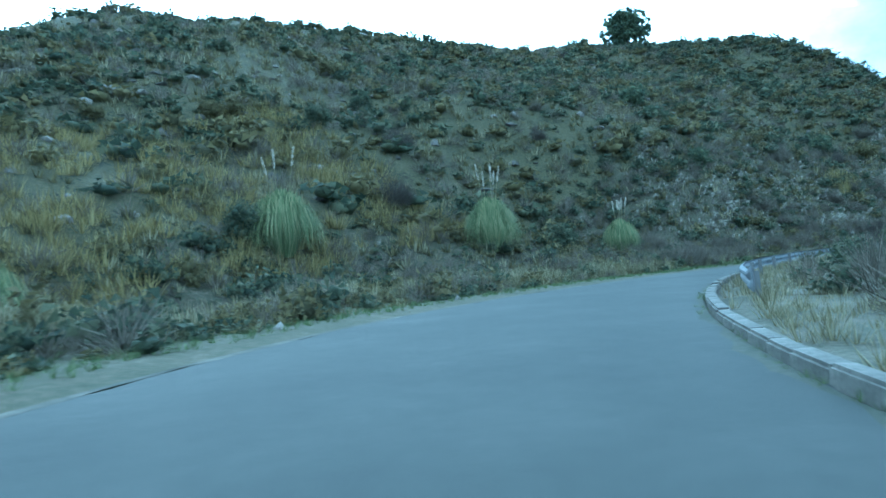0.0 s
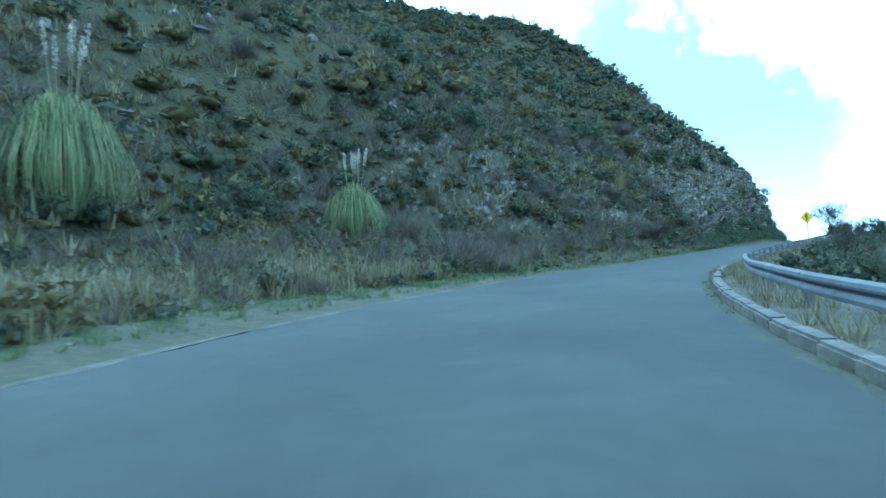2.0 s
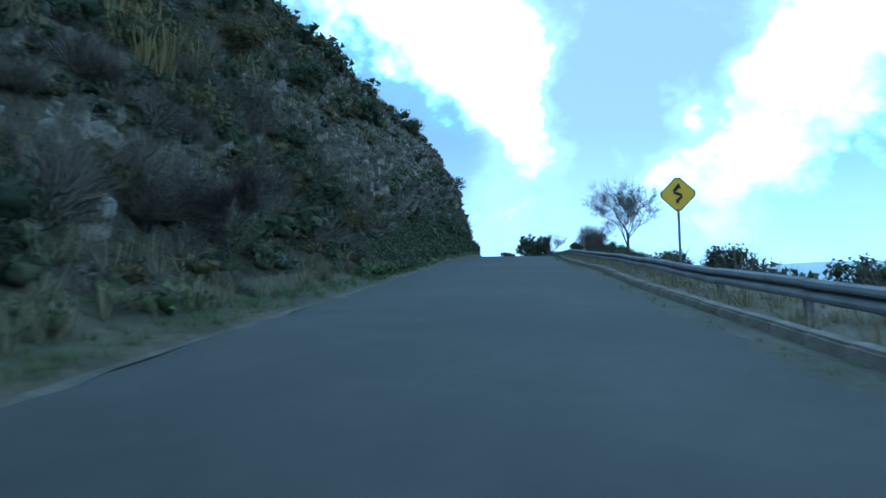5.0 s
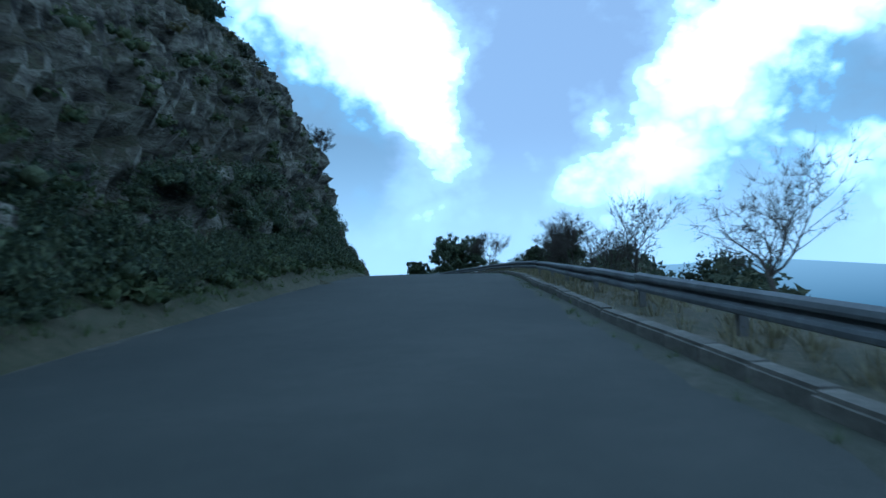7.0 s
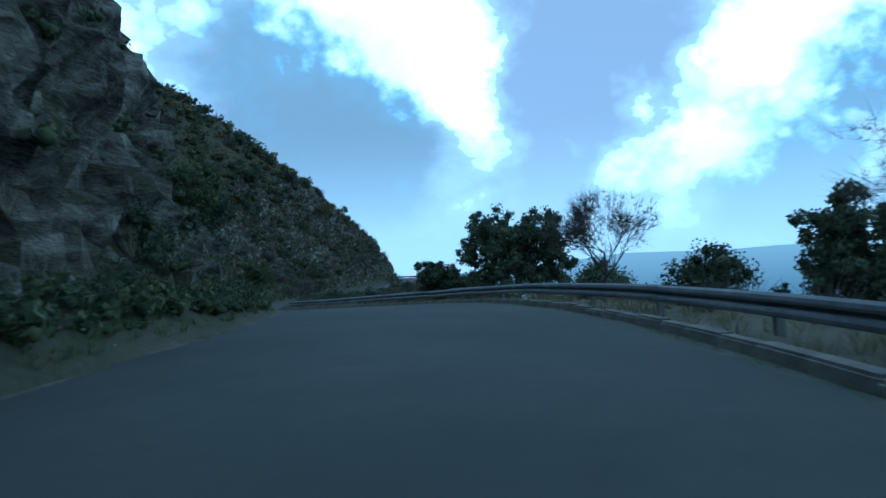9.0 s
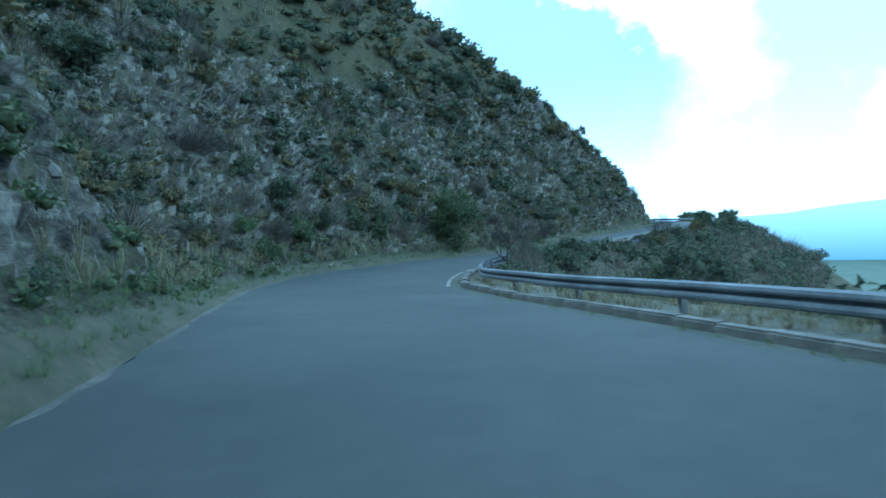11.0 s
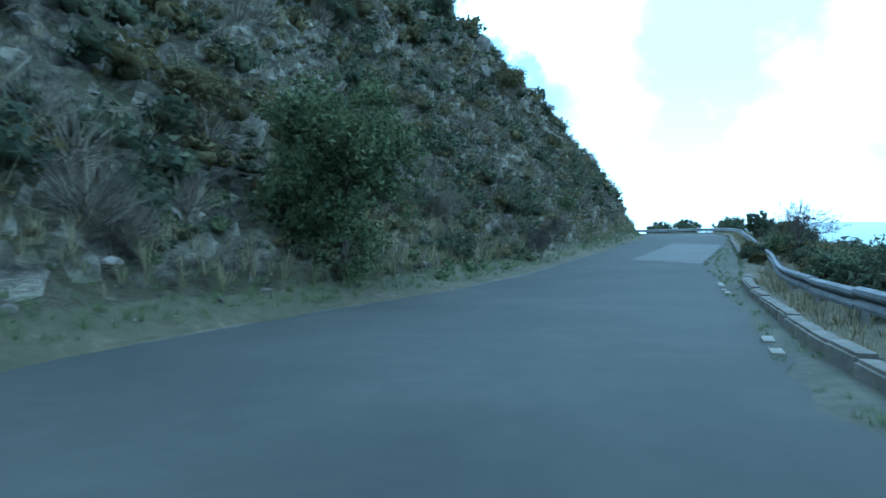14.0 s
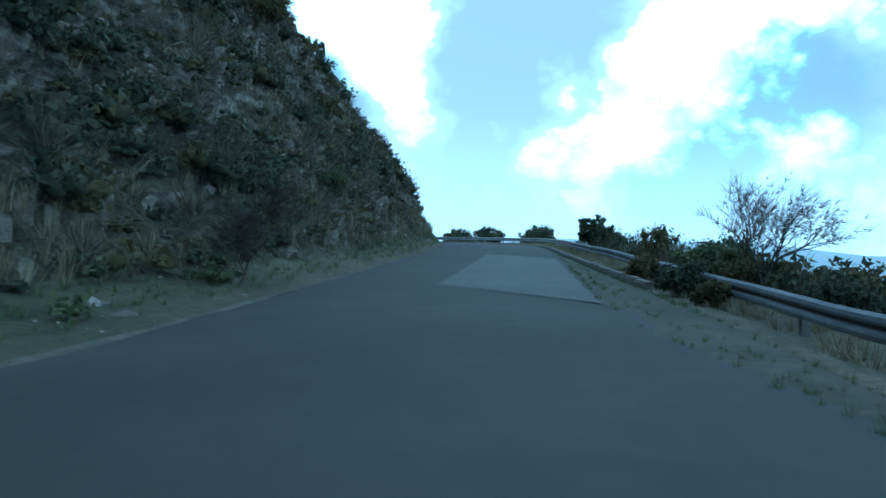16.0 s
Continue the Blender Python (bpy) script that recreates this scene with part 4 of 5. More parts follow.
def build_sign():
    s, d = 88.8, -4.7
    x, y = place(s, d)
    z = float(road_z(s, d))
    # faces back along the road, towards the traffic
    px, py = place(66.0, 0.0)
    sign = thing("road_sign", float(x), float(y), z - 0.15, "yellow diamond winding-road warning sign on a grey post", "road sign",
                 spin=math.atan2(py - y, px - x) + math.pi / 2)

    def plate(name, pts, y0, y1, mat, label=""):
        n = len(pts)
        v = [(a, y0, b) for a, b in pts] + [(a, y1, b) for a, b in pts]
        f = [list(range(n)), list(range(2 * n - 1, n - 1, -1))] + [[i, i + n, (i + 1) % n + n, (i + 1) % n] for i in range(n)]
        return mesh(name, v, f, mat, sign, label)

    c, h = 2.62, 0.54

    def diamond(r, k=0.07):
        out = []
        for a in range(4):
            for t in (-1, 1):
                ang = a * math.pi / 2
                tip = Vector((math.cos(ang), math.sin(ang)))
                side = Vector((-math.sin(ang), math.cos(ang)))
                p = tip * (r - k) + side * k * t
                out.append((p.x, p.y + c))
        return out

    plate("panel_back", diamond(h), 0.012, 0.0, M["grey_back"])
    plate("panel_rim", diamond(h * 0.985), 0.0, -0.004, M["black"], "black rim")
    face = plate("panel", diamond(h * 0.93), -0.004, -0.008, M["yellow"], "yellow reflective face")
    # the winding arrow
    pts = [(-0.02, -0.26), (-0.02, -0.18), (0.09, -0.09), (0.09, -0.03), (-0.09, 0.05), (-0.09, 0.11), (0.0, 0.17)]
    v, f = [], []
    for i, (a, b) in enumerate(pts):
        p0, p1 = Vector(pts[max(i - 1, 0)]), Vector(pts[min(i + 1, len(pts) - 1)])
        t = (p1 - p0).normalized()
        for w in (0.04, -0.04):
            v.append((a - t.y * w, -0.0125, b + t.x * w + c))
    f = [[2 * i, 2 * i + 1, 2 * i + 3, 2 * i + 2] for i in range(len(pts) - 1)]
    k = len(v)
    v += [(-0.10, -0.0125, 0.16 + c), (0.10, -0.0125, 0.16 + c), (0.03, -0.0125, 0.32 + c)]
    f.append([k, k + 1, k + 2])
    mesh("arrow", v, f, M["black"], face, "black winding arrow")
    bm = bmesh.new()
    bmesh.ops.create_cone(bm, cap_ends=True, segments=10, radius1=0.035, radius2=0.035, depth=3.0, matrix=Matrix.Translation((0, 0.05, 1.4)))
    me = bpy.data.meshes.new("pole")
    bm.to_mesh(me)
    bm.free()
    me.materials.append(M["post"])
    pole = new("pole", me)
    pole.parent = sign


build_rail()
build_rail_end()
build_kerb()
build_sign()


# ---------------------------------------------------------------- trees
def branches(r, height, spread, levels, trunk, crook=0.25, upright=0.75):
    """Tapered limbs of a tree as tubes; returns vertices, faces and the twig ends."""
    verts, faces, ends = [], [], []

    def tube(p, direction, length, radius, level):
        steps = 5 if level < 2 else 3
        sides = 6 if level < 2 else 3
        ring0 = None
        here, way = Vector(p), Vector(direction).normalized()
        for i in range(steps + 1):
            rad = radius * (1 - 0.62 * i / steps)
            a = way.orthogonal().normalized()
            b = way.cross(a)
            base = len(verts)
            for k in range(sides):
                q = here + (a * math.cos(2 * math.pi * k / sides) + b * math.sin(2 * math.pi * k / sides)) * rad
                verts.append(tuple(q))
            if ring0 is not None:
                for k in range(sides):
                    faces.append([ring0 + k, ring0 + (k + 1) % sides, base + (k + 1) % sides, base + k])
            ring0 = base
            if i < steps:
                way = (way + Vector(r.normal(0, crook, 3)) * 0.6 + Vector((0, 0, 0.10 if level else 0.05))).normalized()
                here = here + way * (length / steps)
                if level < levels and i >= (1 if level else 2):
                    for _ in range(2 if level < 2 else 1 + (r.uniform() < 0.7)):
                        out = Vector((r.normal(), r.normal(), 0)).normalized()
                        side = (way * upright + out * (0.75 if level else spread)).normalized()
                        tube(here, side, length * r.uniform(0.45, 0.7), rad * 0.55, level + 1)
        ends.append(tuple(here))

    tube((0, 0, -0.3), (r.normal(0, 0.06), r.normal(0, 0.06), 1), height * 0.62, trunk, 0)
    return np.array(verts), faces, np.array(ends)


def bare_tree(name, s, d, height, spread, seed, label, levels=3, lean=0.0, trunk=None):
    r = np.random.RandomState(seed)
    v, f, ends = branches(r, height, spread * 0.75, levels, trunk or height * 0.026, 0.28, 0.95)
    top = max(0.1, v[:, 2].max())
    v *= height / top
    v[:, 0] += lean * np.maximum(v[:, 2], 0) ** 1.4
    x, y = place(s, d)
    z = float(ground_at(np.array([x]), np.array([y]))[0])
    tree = thing(name, float(x), float(y), z - 0.1, label, "tree", spin=r.uniform(0, 6.28))
    mesh("trunk", v, f, M["bark"], tree)
    # fine twigs at the branch ends
    ends = ends * height / top
    ends[:, 0] += lean * np.maximum(ends[:, 2], 0) ** 1.4
    m = 8
    root = np.repeat(ends, m, 0)
    way = root - (0, 0, height * 0.45)
    way = way / (np.linalg.norm(way, axis=1)[:, None] + 1e-6) + unit(r, len(root)) * 0.9
    tip = root + way * r.uniform(0.05, 0.105, len(root))[:, None] * height
    side = np.cross(tip - root, unit(r, len(root)))
    side *= 0.0045 / (np.linalg.norm(side, axis=1)[:, None] + 1e-9)
    tv = np.stack([root - side, root + side, tip], 1).reshape(-1, 3)
    mesh("crown", tv, np.arange(len(tv)).reshape(-1, 3), M["bark"], tree, "fine bare twigs")
    return tree


def leafy_tree(name, s, d, height, width, seed, label, mat="leaf_dark", leaves=2600, leaf=0.13, low=0.1, z=None, xy=None, category="tree", core=0.42):
    r = np.random.RandomState(seed)
    v, f, ends = branches(r, height, 1.0, 2, height * 0.03, 0.25)
    top = max(0.1, v[:, 2].max())
    v *= height * 0.86 / top
    ends *= height * 0.86 / top
    reach = np.abs(v[:, :2]).max()
    v[:, :2] *= width * 0.42 / reach
    ends[:, :2] *= width * 0.42 / reach
    ends = ends[ends[:, 2] > height * low]
    # extra clumps fill the crown unevenly
    n = max(10, int(width * (6 if low > 0.05 else 34)))
    extra = unit(r, n) * r.uniform(0.3, 1, n)[:, None] * (width * 0.42, width * 0.42, height * (0.40 if low > 0.05 else 0.46)) + (0, 0, height * (0.55 if low > 0.05 else 0.48))
    hubs = np.concatenate([ends, extra])
    hubs = hubs[hubs[:, 2] > height * low]
    pick = r.randint(0, len(hubs), leaves)
    size = r.uniform(0.08, 0.19, len(hubs)) * width * 0.5
    p = hubs[pick] + unit(r, leaves) * (size[pick] * r.uniform(0.2, 1, leaves) ** 0.6)[:, None]
    lv, lf = leaf_cloud(p, leaf, r, corners=3)
    vs, fs, at = [lv], [lf], len(lv)
    for c, w in zip(hubs, size):
        mv, mf = lump(r, c, w * core)
        vs.append(mv)
        fs.append(mf + at)
        at += len(mv)
    lv, lf = np.concatenate(vs), np.concatenate(fs)
    x, y = xy if xy else place(s, d)
    if z is None:
        z = float(ground_at(np.array([x]), np.array([y]))[0])
    tree = thing(name, float(x), float(y), z - 0.15, label, category, spin=r.uniform(0, 6.28))
    mesh("trunk", v, f, M["bark"], tree)
    mesh("crown", lv, lf, M[mat], tree, smooth=True)
    return tree


for i, (s, d, h, w, label) in enumerate([
        (112.5, -4.6, 2.7, 1.5, "bare crooked tree leaning over the guard rail"),
        (120.2, -4.4, 2.4, 1.0, "thin leafless roadside tree behind the guard rail"),
        (136.3, -6.4, 3.5, 1.3, "leafless grey tree with a spreading crown"),
        (143.4, -7.8, 3.9, 1.2, "leafless tree beside a dark evergreen"),
        (130.0, -5.6, 2.3, 1.0, "small leafless tree beside the rail"),
        (153.3, -6.7, 3.4, 2.3, "round-crowned leafless tree behind the rail"),
        (127.5, -5.7, 2.1, 0.8, "thin half-bare sapling behind the rail"),
        (195.0, -3.4, 2.6, 1.0, "tangled bare tree beside the bend"),
        (197.6, -3.8, 2.8, 1.0, "tangled bare tree beside the bend"),
        (231.4, -4.9, 2.7, 0.9, "bare branching tree among dark shrubs"),
        (233.6, -5.6, 2.6, 0.9, "bare branching tree among dark shrubs"),
        (62.5, -7.4, 3.2, 1.0, "fine-twigged leafless tree beyond the rail"),
        (103.6, -5.2, 4.3, 0.9, "leafless tree behind the warning sign"),
]):
    bare_tree("bare_tree", s, d, h, w, 86 if i == 5 else 40 + i, label, 4 if h > 3.3 else 3, 0.22 if i == 0 else 0.0)

for i, (s, d, h, w, label) in enumerate([
        (165.3, -9.0, 5.9, 4.2, "tall dark evergreen tree at the outside of the bend"),
        (161.4, -8.8, 4.9, 4.2, "dark evergreen tree at the outside of the bend"),
        (168.2, -6.9, 2.6, 2.8, "dark rounded evergreen behind the guard rail"),
        (171.0, -8.0, 2.7, 2.8, "dark rounded evergreen behind the guard rail"),
        (145.2, -9.4, 4.6, 3.0, "dark dense evergreen tree behind the guard rail"),
        (148.4, -10.2, 4.6, 3.6, "dark evergreen tree close behind the rail"),
        (140.7, -6.0, 1.9, 1.9, "small dark evergreen behind the guard rail"),
        (255.0, -5.4, 2.4, 2.4, "dark evergreen before the far bend"),
]):
    leafy_tree("evergreen_tree", s, d, h, w, 70 + i, label, leaves=int(5000 + 3400 * w), leaf=0.075, low=0.02, core=0.6)
for k, (x, y, z) in enumerate([(222.6, 172.3, 4.6), (226.7, 177.9, 4.4), (217.0, 164.8, 4.5)]):
    leafy_tree("evergreen_tree", 0, 0, 3.2, 4.4, 84 + k, "dark rounded evergreen beyond the far bend", leaves=9000, leaf=0.11, low=0.02, z=z, xy=(x, y))
leafy_tree("acacia", 215.2, 6.4, 5.4, 5.2, 90, "feathery olive-green acacia leaning from the foot of the slope", "leaf_feather", 19000, 0.08, 0.03, core=0.3)


# ---------------------------------------------------------------- pampas grass
def pampas(s, d, height, width, plumes, seed, label):
    r = np.random.RandomState(seed)
    x, y = place(s, d)
    z = float(ground_at(np.array([x]), np.array([y]))[0])
    plant = thing("pampas_grass", float(x), float(y), z - 0.1, label, "pampas grass", "pampas clumps", r.uniform(0, 6.28))
    # each blade rises steeply, arches over and hangs
    n = 2000
    a = r.uniform(0, 2 * np.pi, n)
    u = r.uniform(0.0, 1, n) ** 0.6
    out = u * width * 0.5 * r.uniform(0.85, 1.12, n)
    top = height * (0.96 - 0.34 * u ** 2) * r.uniform(0.8, 1.05, n)
    end = np.clip(0.78 - 0.75 * u + r.uniform(-0.25, 0.25, n), 0.03, 0.95)
    d3 = np.stack([np.cos(a), np.sin(a), 0 * a], 1)
    side = np.stack([-np.sin(a), np.cos(a), 0 * a], 1) * 0.011
    root = d3 * (u * width * 0.13)[:, None]
    cols = []
    for across, up, wide in ((0.0, 0.0, 1.0), (0.34, 0.68, 1.0), (0.70, 1.0, 0.9), (0.93, 1.0 - 0.45 * (1 - end), 0.7)):
        q = root + d3 * (out * across)[:, None]
        q[:, 2] = top * up
        cols += [q - side * wide, q + side * wide]
    tip = root + d3 * (out * r.uniform(0.9, 1.08, n))[:, None]
    tip[:, 2] = top * end
    v = np.stack(cols + [tip], 1).reshape(-1, 3)
    k = np.arange(n)[:, None] * 9
    quads = np.concatenate([k + [0, 1, 3, 2], k + [2, 3, 5, 4], k + [4, 5, 7, 6]])
    tris = k + [6, 7, 8]
    mesh("leaves", v, quads.tolist() + tris.tolist(), M["pampas"], plant)
    for i in range(plumes):
        ang, lean = r.uniform(0, 6.28), r.uniform(0.02, 0.28)
        root = Vector((math.cos(ang) * 0.2, math.sin(ang) * 0.2, height * 0.5))
        tip = root + Vector((math.cos(ang) * lean * height, math.sin(ang) * lean * height, height * r.uniform(0.85, 1.1)))
        stalk = []
        for t in (0, 0.6, 1.0):
            q = root.lerp(tip, t)
            for b in range(3):
                stalk.append((q.x + 0.024 * math.cos(b * 2.1), q.y + 0.024 * math.sin(b * 2.1), q.z))
        faces = [[3 * i2 + b, 3 * i2 + (b + 1) % 3, 3 * i2 + 3 + (b + 1) % 3, 3 * i2 + 3 + b] for i2 in range(2) for b in range(3)]
        stem = mesh("stalk", stalk, faces, M["dry"], plant)
        m = 110
        t = r.uniform(0.76, 1.04, m)
        fat = 0.055 * np.sin(np.clip((t - 0.74) / 0.32, 0, 1) * np.pi) + 0.008
        p = np.array(root)[None] * (1 - t)[:, None] + np.array(tip)[None] * t[:, None] + unit(r, m) * fat[:, None]
        lv, lf = leaf_cloud(p, 0.05, r, 3.0)
        mesh("plume", lv, lf, M["plume"], stem, "pale cream feathery plume")


pampas(13.8, 16.6, 3.0, 3.0, 0, 1, "large green pampas grass clump at the foot of the slope")
pampas(28.1, 20.2, 4.0, 4.0, 3, 2, "large green pampas grass clump with few plumes")
pampas(39.1, 15.0, 3.9, 3.6, 6, 3, "large green pampas grass clump with tall cream plumes")
pampas(51.4, 12.8, 2.8, 2.7, 6, 4, "green pampas grass clump with pale plumes")


# ---------------------------------------------------------------- scrub, grass and stones
RNG = np.random.RandomState(11)


def spread(n, s_range, e_range, power=1.0):
    s = RNG.uniform(*s_range, n)
    e = e_range[0] + (e_range[1] - e_range[0]) * RNG.uniform(0, 1, n) ** power
    return s, e


def stretches(parts, e_range, power=1.0):
    """Spread over several stretches of the road: (from, to, how many)."""
    both = [spread(n, (s0, s1), e_range, power) for s0, s1, n in parts]
    return np.concatenate([s for s, _ in both]), np.concatenate([e for _, e in both])


def stuff(name, protos, mat, pts, scale, label, category, squash=None, seed=1):
    ob = scatter(name, protos, M[mat], pts, scale, RNG.uniform(0, 6.28, len(pts)), squash=squash, seed=seed, smooth="leaf" in mat)
    tagged(ob, label, category, kind="stuff")
    return ob


def build_scrub():
    near_leaf = [bush_proto(i, 125, 0.08, 4) for i in range(6)]
    far_leaf = [bush_proto(20 + i, 36, 0.12, 2, 0.22, 0.7) for i in range(8)]
    twig = [twig_proto(i, 170, 0.0065) for i in range(4)]
    far_twig = [twig_proto(30 + i, 64, 0.009) for i in range(4)]
    tuft = [tuft_proto(i, 26, 0.0075) for i in range(5)]
    blades = [blade_proto(i, 24, 0.011) for i in range(5)]
    far_blades = [blade_proto(40 + i, 14, 0.05, 0.6, 0.7) for i in range(4)]

    def halves(p):
        k = RNG.uniform(size=len(p)) < 0.6
        return p[k], p[~k]

    # nearer slope
    s, e = stretches([(6, 100, 850), (100, 178, 260), (180, 276, 900)], (2.2, 17))
    gone = (wave(s, e, 21, 17) < -0.3) | ((e < 7) & (s > 98) & (s < 170) & (RNG.uniform(size=len(s)) < 0.8))
    s, e = s[~gone], e[~gone]
    p = surface(s, e)
    p[:, 2] -= 0.1
    p, q = halves(p)
    stuff("scrub", near_leaf, "leaf", p, RNG.uniform(0.7, 2.3, len(p)), "grey-green scrub bushes on the slope", "scrub", seed=2)
    stuff("olive_scrub", near_leaf, "leaf_olive", q, RNG.uniform(0.7, 2.2, len(q)), "brownish olive scrub bushes on the slope", "scrub", seed=26)
    s, e = stretches([(8, 100, 420), (180, 274, 260)], (2.0, 16))
    p = surface(s, e)
    stuff("bare_scrub", twig, "twig", p, RNG.uniform(0.8, 2.2, len(p)), "leafless grey-brown thorn scrub on the slope", "scrub", seed=3)
    # low growth all over the cutting
    s, e = stretches([(6, 100, 2500), (100, 178, 1300), (180, 276, 2700)], (1.6, 16))
    p = surface(s, e)
    keep = (wave(s, e, 23, 9) > -0.35) & ~((s > 100) & (s < 168) & (e < 6) & (RNG.uniform(size=len(s)) < 0.85))
    p, q = halves(p[keep])
    stuff("low_scrub", far_leaf, "leaf", p, RNG.uniform(0.35, 1.25, len(p)), "low grey-green growth on the cutting", "scrub", RNG.uniform(0.5, 1.0, len(p)), 24)
    stuff("low_olive_scrub", far_leaf, "leaf_olive", q, RNG.uniform(0.35, 1.2, len(q)), "low olive-brown growth on the cutting", "scrub", RNG.uniform(0.5, 1.0, len(q)), 27)
    s, e = stretches([(92, 142, 380), (142, 172, 36)], (0.55, 1.7))
    p = surface(s, e)
    p[:, 2] -= 0.1
    stuff("foot_scrub", [bush_proto(50 + i, 300, 0.045, 5, 0.3, 0.5) for i in range(5)], "leaf_dark", p, RNG.uniform(0.7, 1.7, len(p)), "dark bushes along the foot of the rock face", "scrub", seed=25)
    # the high slope
    s, e = stretches([(4, 125, 5000)], (13, 95), 0.85)
    clear = (s < 36) & (e < 26) & (RNG.uniform(size=len(s)) < 0.9)
    s, e = s[~clear], e[~clear]
    s2, e2 = stretches([(182, 280, 2300)], (13, 55))
    s3, e3 = stretches([(120, 178, 1900)], (11, 80), 0.9)
    p = surface(np.r_[s, s2, s3], np.r_[e, e2, e3])
    p = p[wave(p[:, 0], p[:, 1], 31, 30) > -0.8]
    p[:, 2] -= 0.2
    p, q = halves(p)
    for name, mat, pts, label in (("hill_scrub", "leaf", p, "grey-green scrub bushes covering the hillside"), ("hill_olive_scrub", "leaf_olive", q, "brownish olive scrub covering the hillside")):
        size = RNG.uniform(0.8, 1.3, len(pts)) * RNG.choice([1.2, 1.7, 2.5, 3.4], len(pts))
        stuff(name, far_leaf, mat, pts, size, label, "scrub", RNG.uniform(0.55, 0.95, len(pts)), 5)
    s, e = stretches([(4, 125, 1500), (125, 176, 350), (182, 270, 300)], (11, 75), 0.9)
    p = surface(s, e)
    stuff("hill_bare_scrub", far_twig, "twig", p, RNG.uniform(1.0, 3.0, len(p)), "leafless grey thorn scrub high on the hillside", "scrub", seed=6)
    # grasses
    s, e = stretches([(4, 125, 7000), (180, 274, 1100)], (6, 85), 0.8)
    p = surface(s, e)
    p = p[wave(p[:, 0], p[:, 1], 41, 22) > -0.3]
    stuff("hill_dry_grass", far_blades, "dry", p, RNG.uniform(0.6, 1.5, len(p)), "pale dry grass tufts between the scrub", "grass", seed=7)
    s, e = stretches([(4, 125, 5200), (125, 176, 900), (182, 274, 900)], (8, 70), 0.9)
    p = surface(s, e)
    stuff("hill_green_grass", far_blades, "leaf_olive", p, RNG.uniform(0.5, 1.3, len(p)), "olive grass between the scrub", "grass", seed=29)
    s, e = spread(2500, (5, 40), (12.5, 34), 1.3)
    p = surface(s, e)
    p = p[wave(p[:, 0], p[:, 1], 43, 9) > -0.35]
    stuff("yellow_grass", [blade_proto(60 + i, 26, 0.02, 0.7, 0.75) for i in range(5)], "ochre", p, RNG.uniform(0.7, 1.7, len(p)), "ochre tussock grass on the lower slope", "grass", seed=8)
    s, e = spread(26, (87.5, 92.0), (7.0, 9.0))
    p = surface(s, e)
    stuff("yellow_tussock", tuft, "ochre", p, RNG.uniform(1.2, 2.4, len(p)), "bright yellow tussock on the dark slope", "grass", seed=9)
    s, e = stretches([(6, 100, 1000), (180, 274, 900)], (1.6, 12))
    p = surface(s, e)
    stuff("slope_grass", blades, "dry", p, RNG.uniform(0.5, 1.3, len(p)), "dry grass tufts on the cutting", "grass", seed=10)
    s = np.r_[RNG.uniform(6, 46, 1150), RNG.uniform(50, 100, 120), RNG.uniform(100, 180, 120), RNG.uniform(180, 274, 700)]
    e = np.array([verge_width(a) for a in s]) * RNG.uniform(0.6, 1.3, len(s))
    p = surface(s, e)
    p[:, 2] += 0.06
    stuff("verge_tussocks", tuft, "dry", p, RNG.uniform(0.45, 1.25, len(p)) * np.where(s > 58, 0.7, 1.15), "pale tussock grass along the foot of the slope", "grass", seed=11)
    s = np.r_[RNG.uniform(4, 50, 3000), RNG.uniform(50, 180, 2200), RNG.uniform(180, 272, 2000)]
    e = np.array([verge_width(a) for a in s]) * RNG.uniform(0.1, 1.0, len(s))
    p = surface(s, e)
    p[:, 2] += 0.06
    stuff("verge_grass", blades, "green", p, RNG.uniform(0.14, 0.42, len(p)), "short green grass on the verge", "grass", seed=12)
    s = np.r_[RNG.uniform(50, 98, 70), RNG.uniform(98, 180, 280), RNG.uniform(180, 262, 90)]
    e = RNG.uniform(0.7, 3.0, len(s))
    p = surface(s, e)
    s = RNG.uniform(88, 158, 420)
    e2 = RNG.uniform(0.35, 1.2, len(s))
    p = np.concatenate([p, surface(s, e2)])
    stuff("green_scrub", far_leaf, "leaf_feather", p, RNG.uniform(0.35, 1.0, len(p)), "low green weeds at the foot of the rock", "scrub", seed=13)
    # beyond the rail
    n = 1050
    s = RNG.uniform(10, 280, n)
    o = RNG.uniform(0.5, 13, n)
    d = tab(KERB, s) - tab(RAIL, s) - 0.4 - o
    x, y = place(s, d)
    p = np.stack([x, y, ground_at(x, y) - 0.1], 1)
    a = RNG.uniform(size=n)
    size = RNG.uniform(0.7, 1.9, n) * np.interp(o, [0, 1.5, 3, 13], [0.6, 1.0, 1.4, 1.9])
    stuff("slope_scrub", near_leaf, "leaf", p[a < 0.55], size[a < 0.55], "grey-green shrubs below the guard rail", "scrub", seed=14)
    stuff("slope_bare_scrub", twig, "twig", p[a >= 0.55], size[a >= 0.55] * 1.1, "leafless shrubs below the guard rail", "scrub", seed=15)
    s = RNG.uniform(5, 280, 3400)
    d = tab(KERB, s) - 0.35 - RNG.uniform(0, 3.2, len(s)) * (tab(RAIL, s) * 0.5 + 0.3)
    bend = (s > 180) & (s < 206) & (d > tab(KERB, s) - tab(RAIL, s)) & (RNG.uniform(size=len(s)) < 0.75)
    s, d = s[~bend], d[~bend]
    x, y = place(s, d)
    far = d < tab(KERB, s) - tab(RAIL, s) - 1.4
    p = np.stack([x, y, np.where(far, ground_at(x, y), road_z(s, d) + 0.02 - tab(SINK, s) * np.clip((tab(KERB, s) - d) / tab(RAIL, s), 0, 1))], 1)
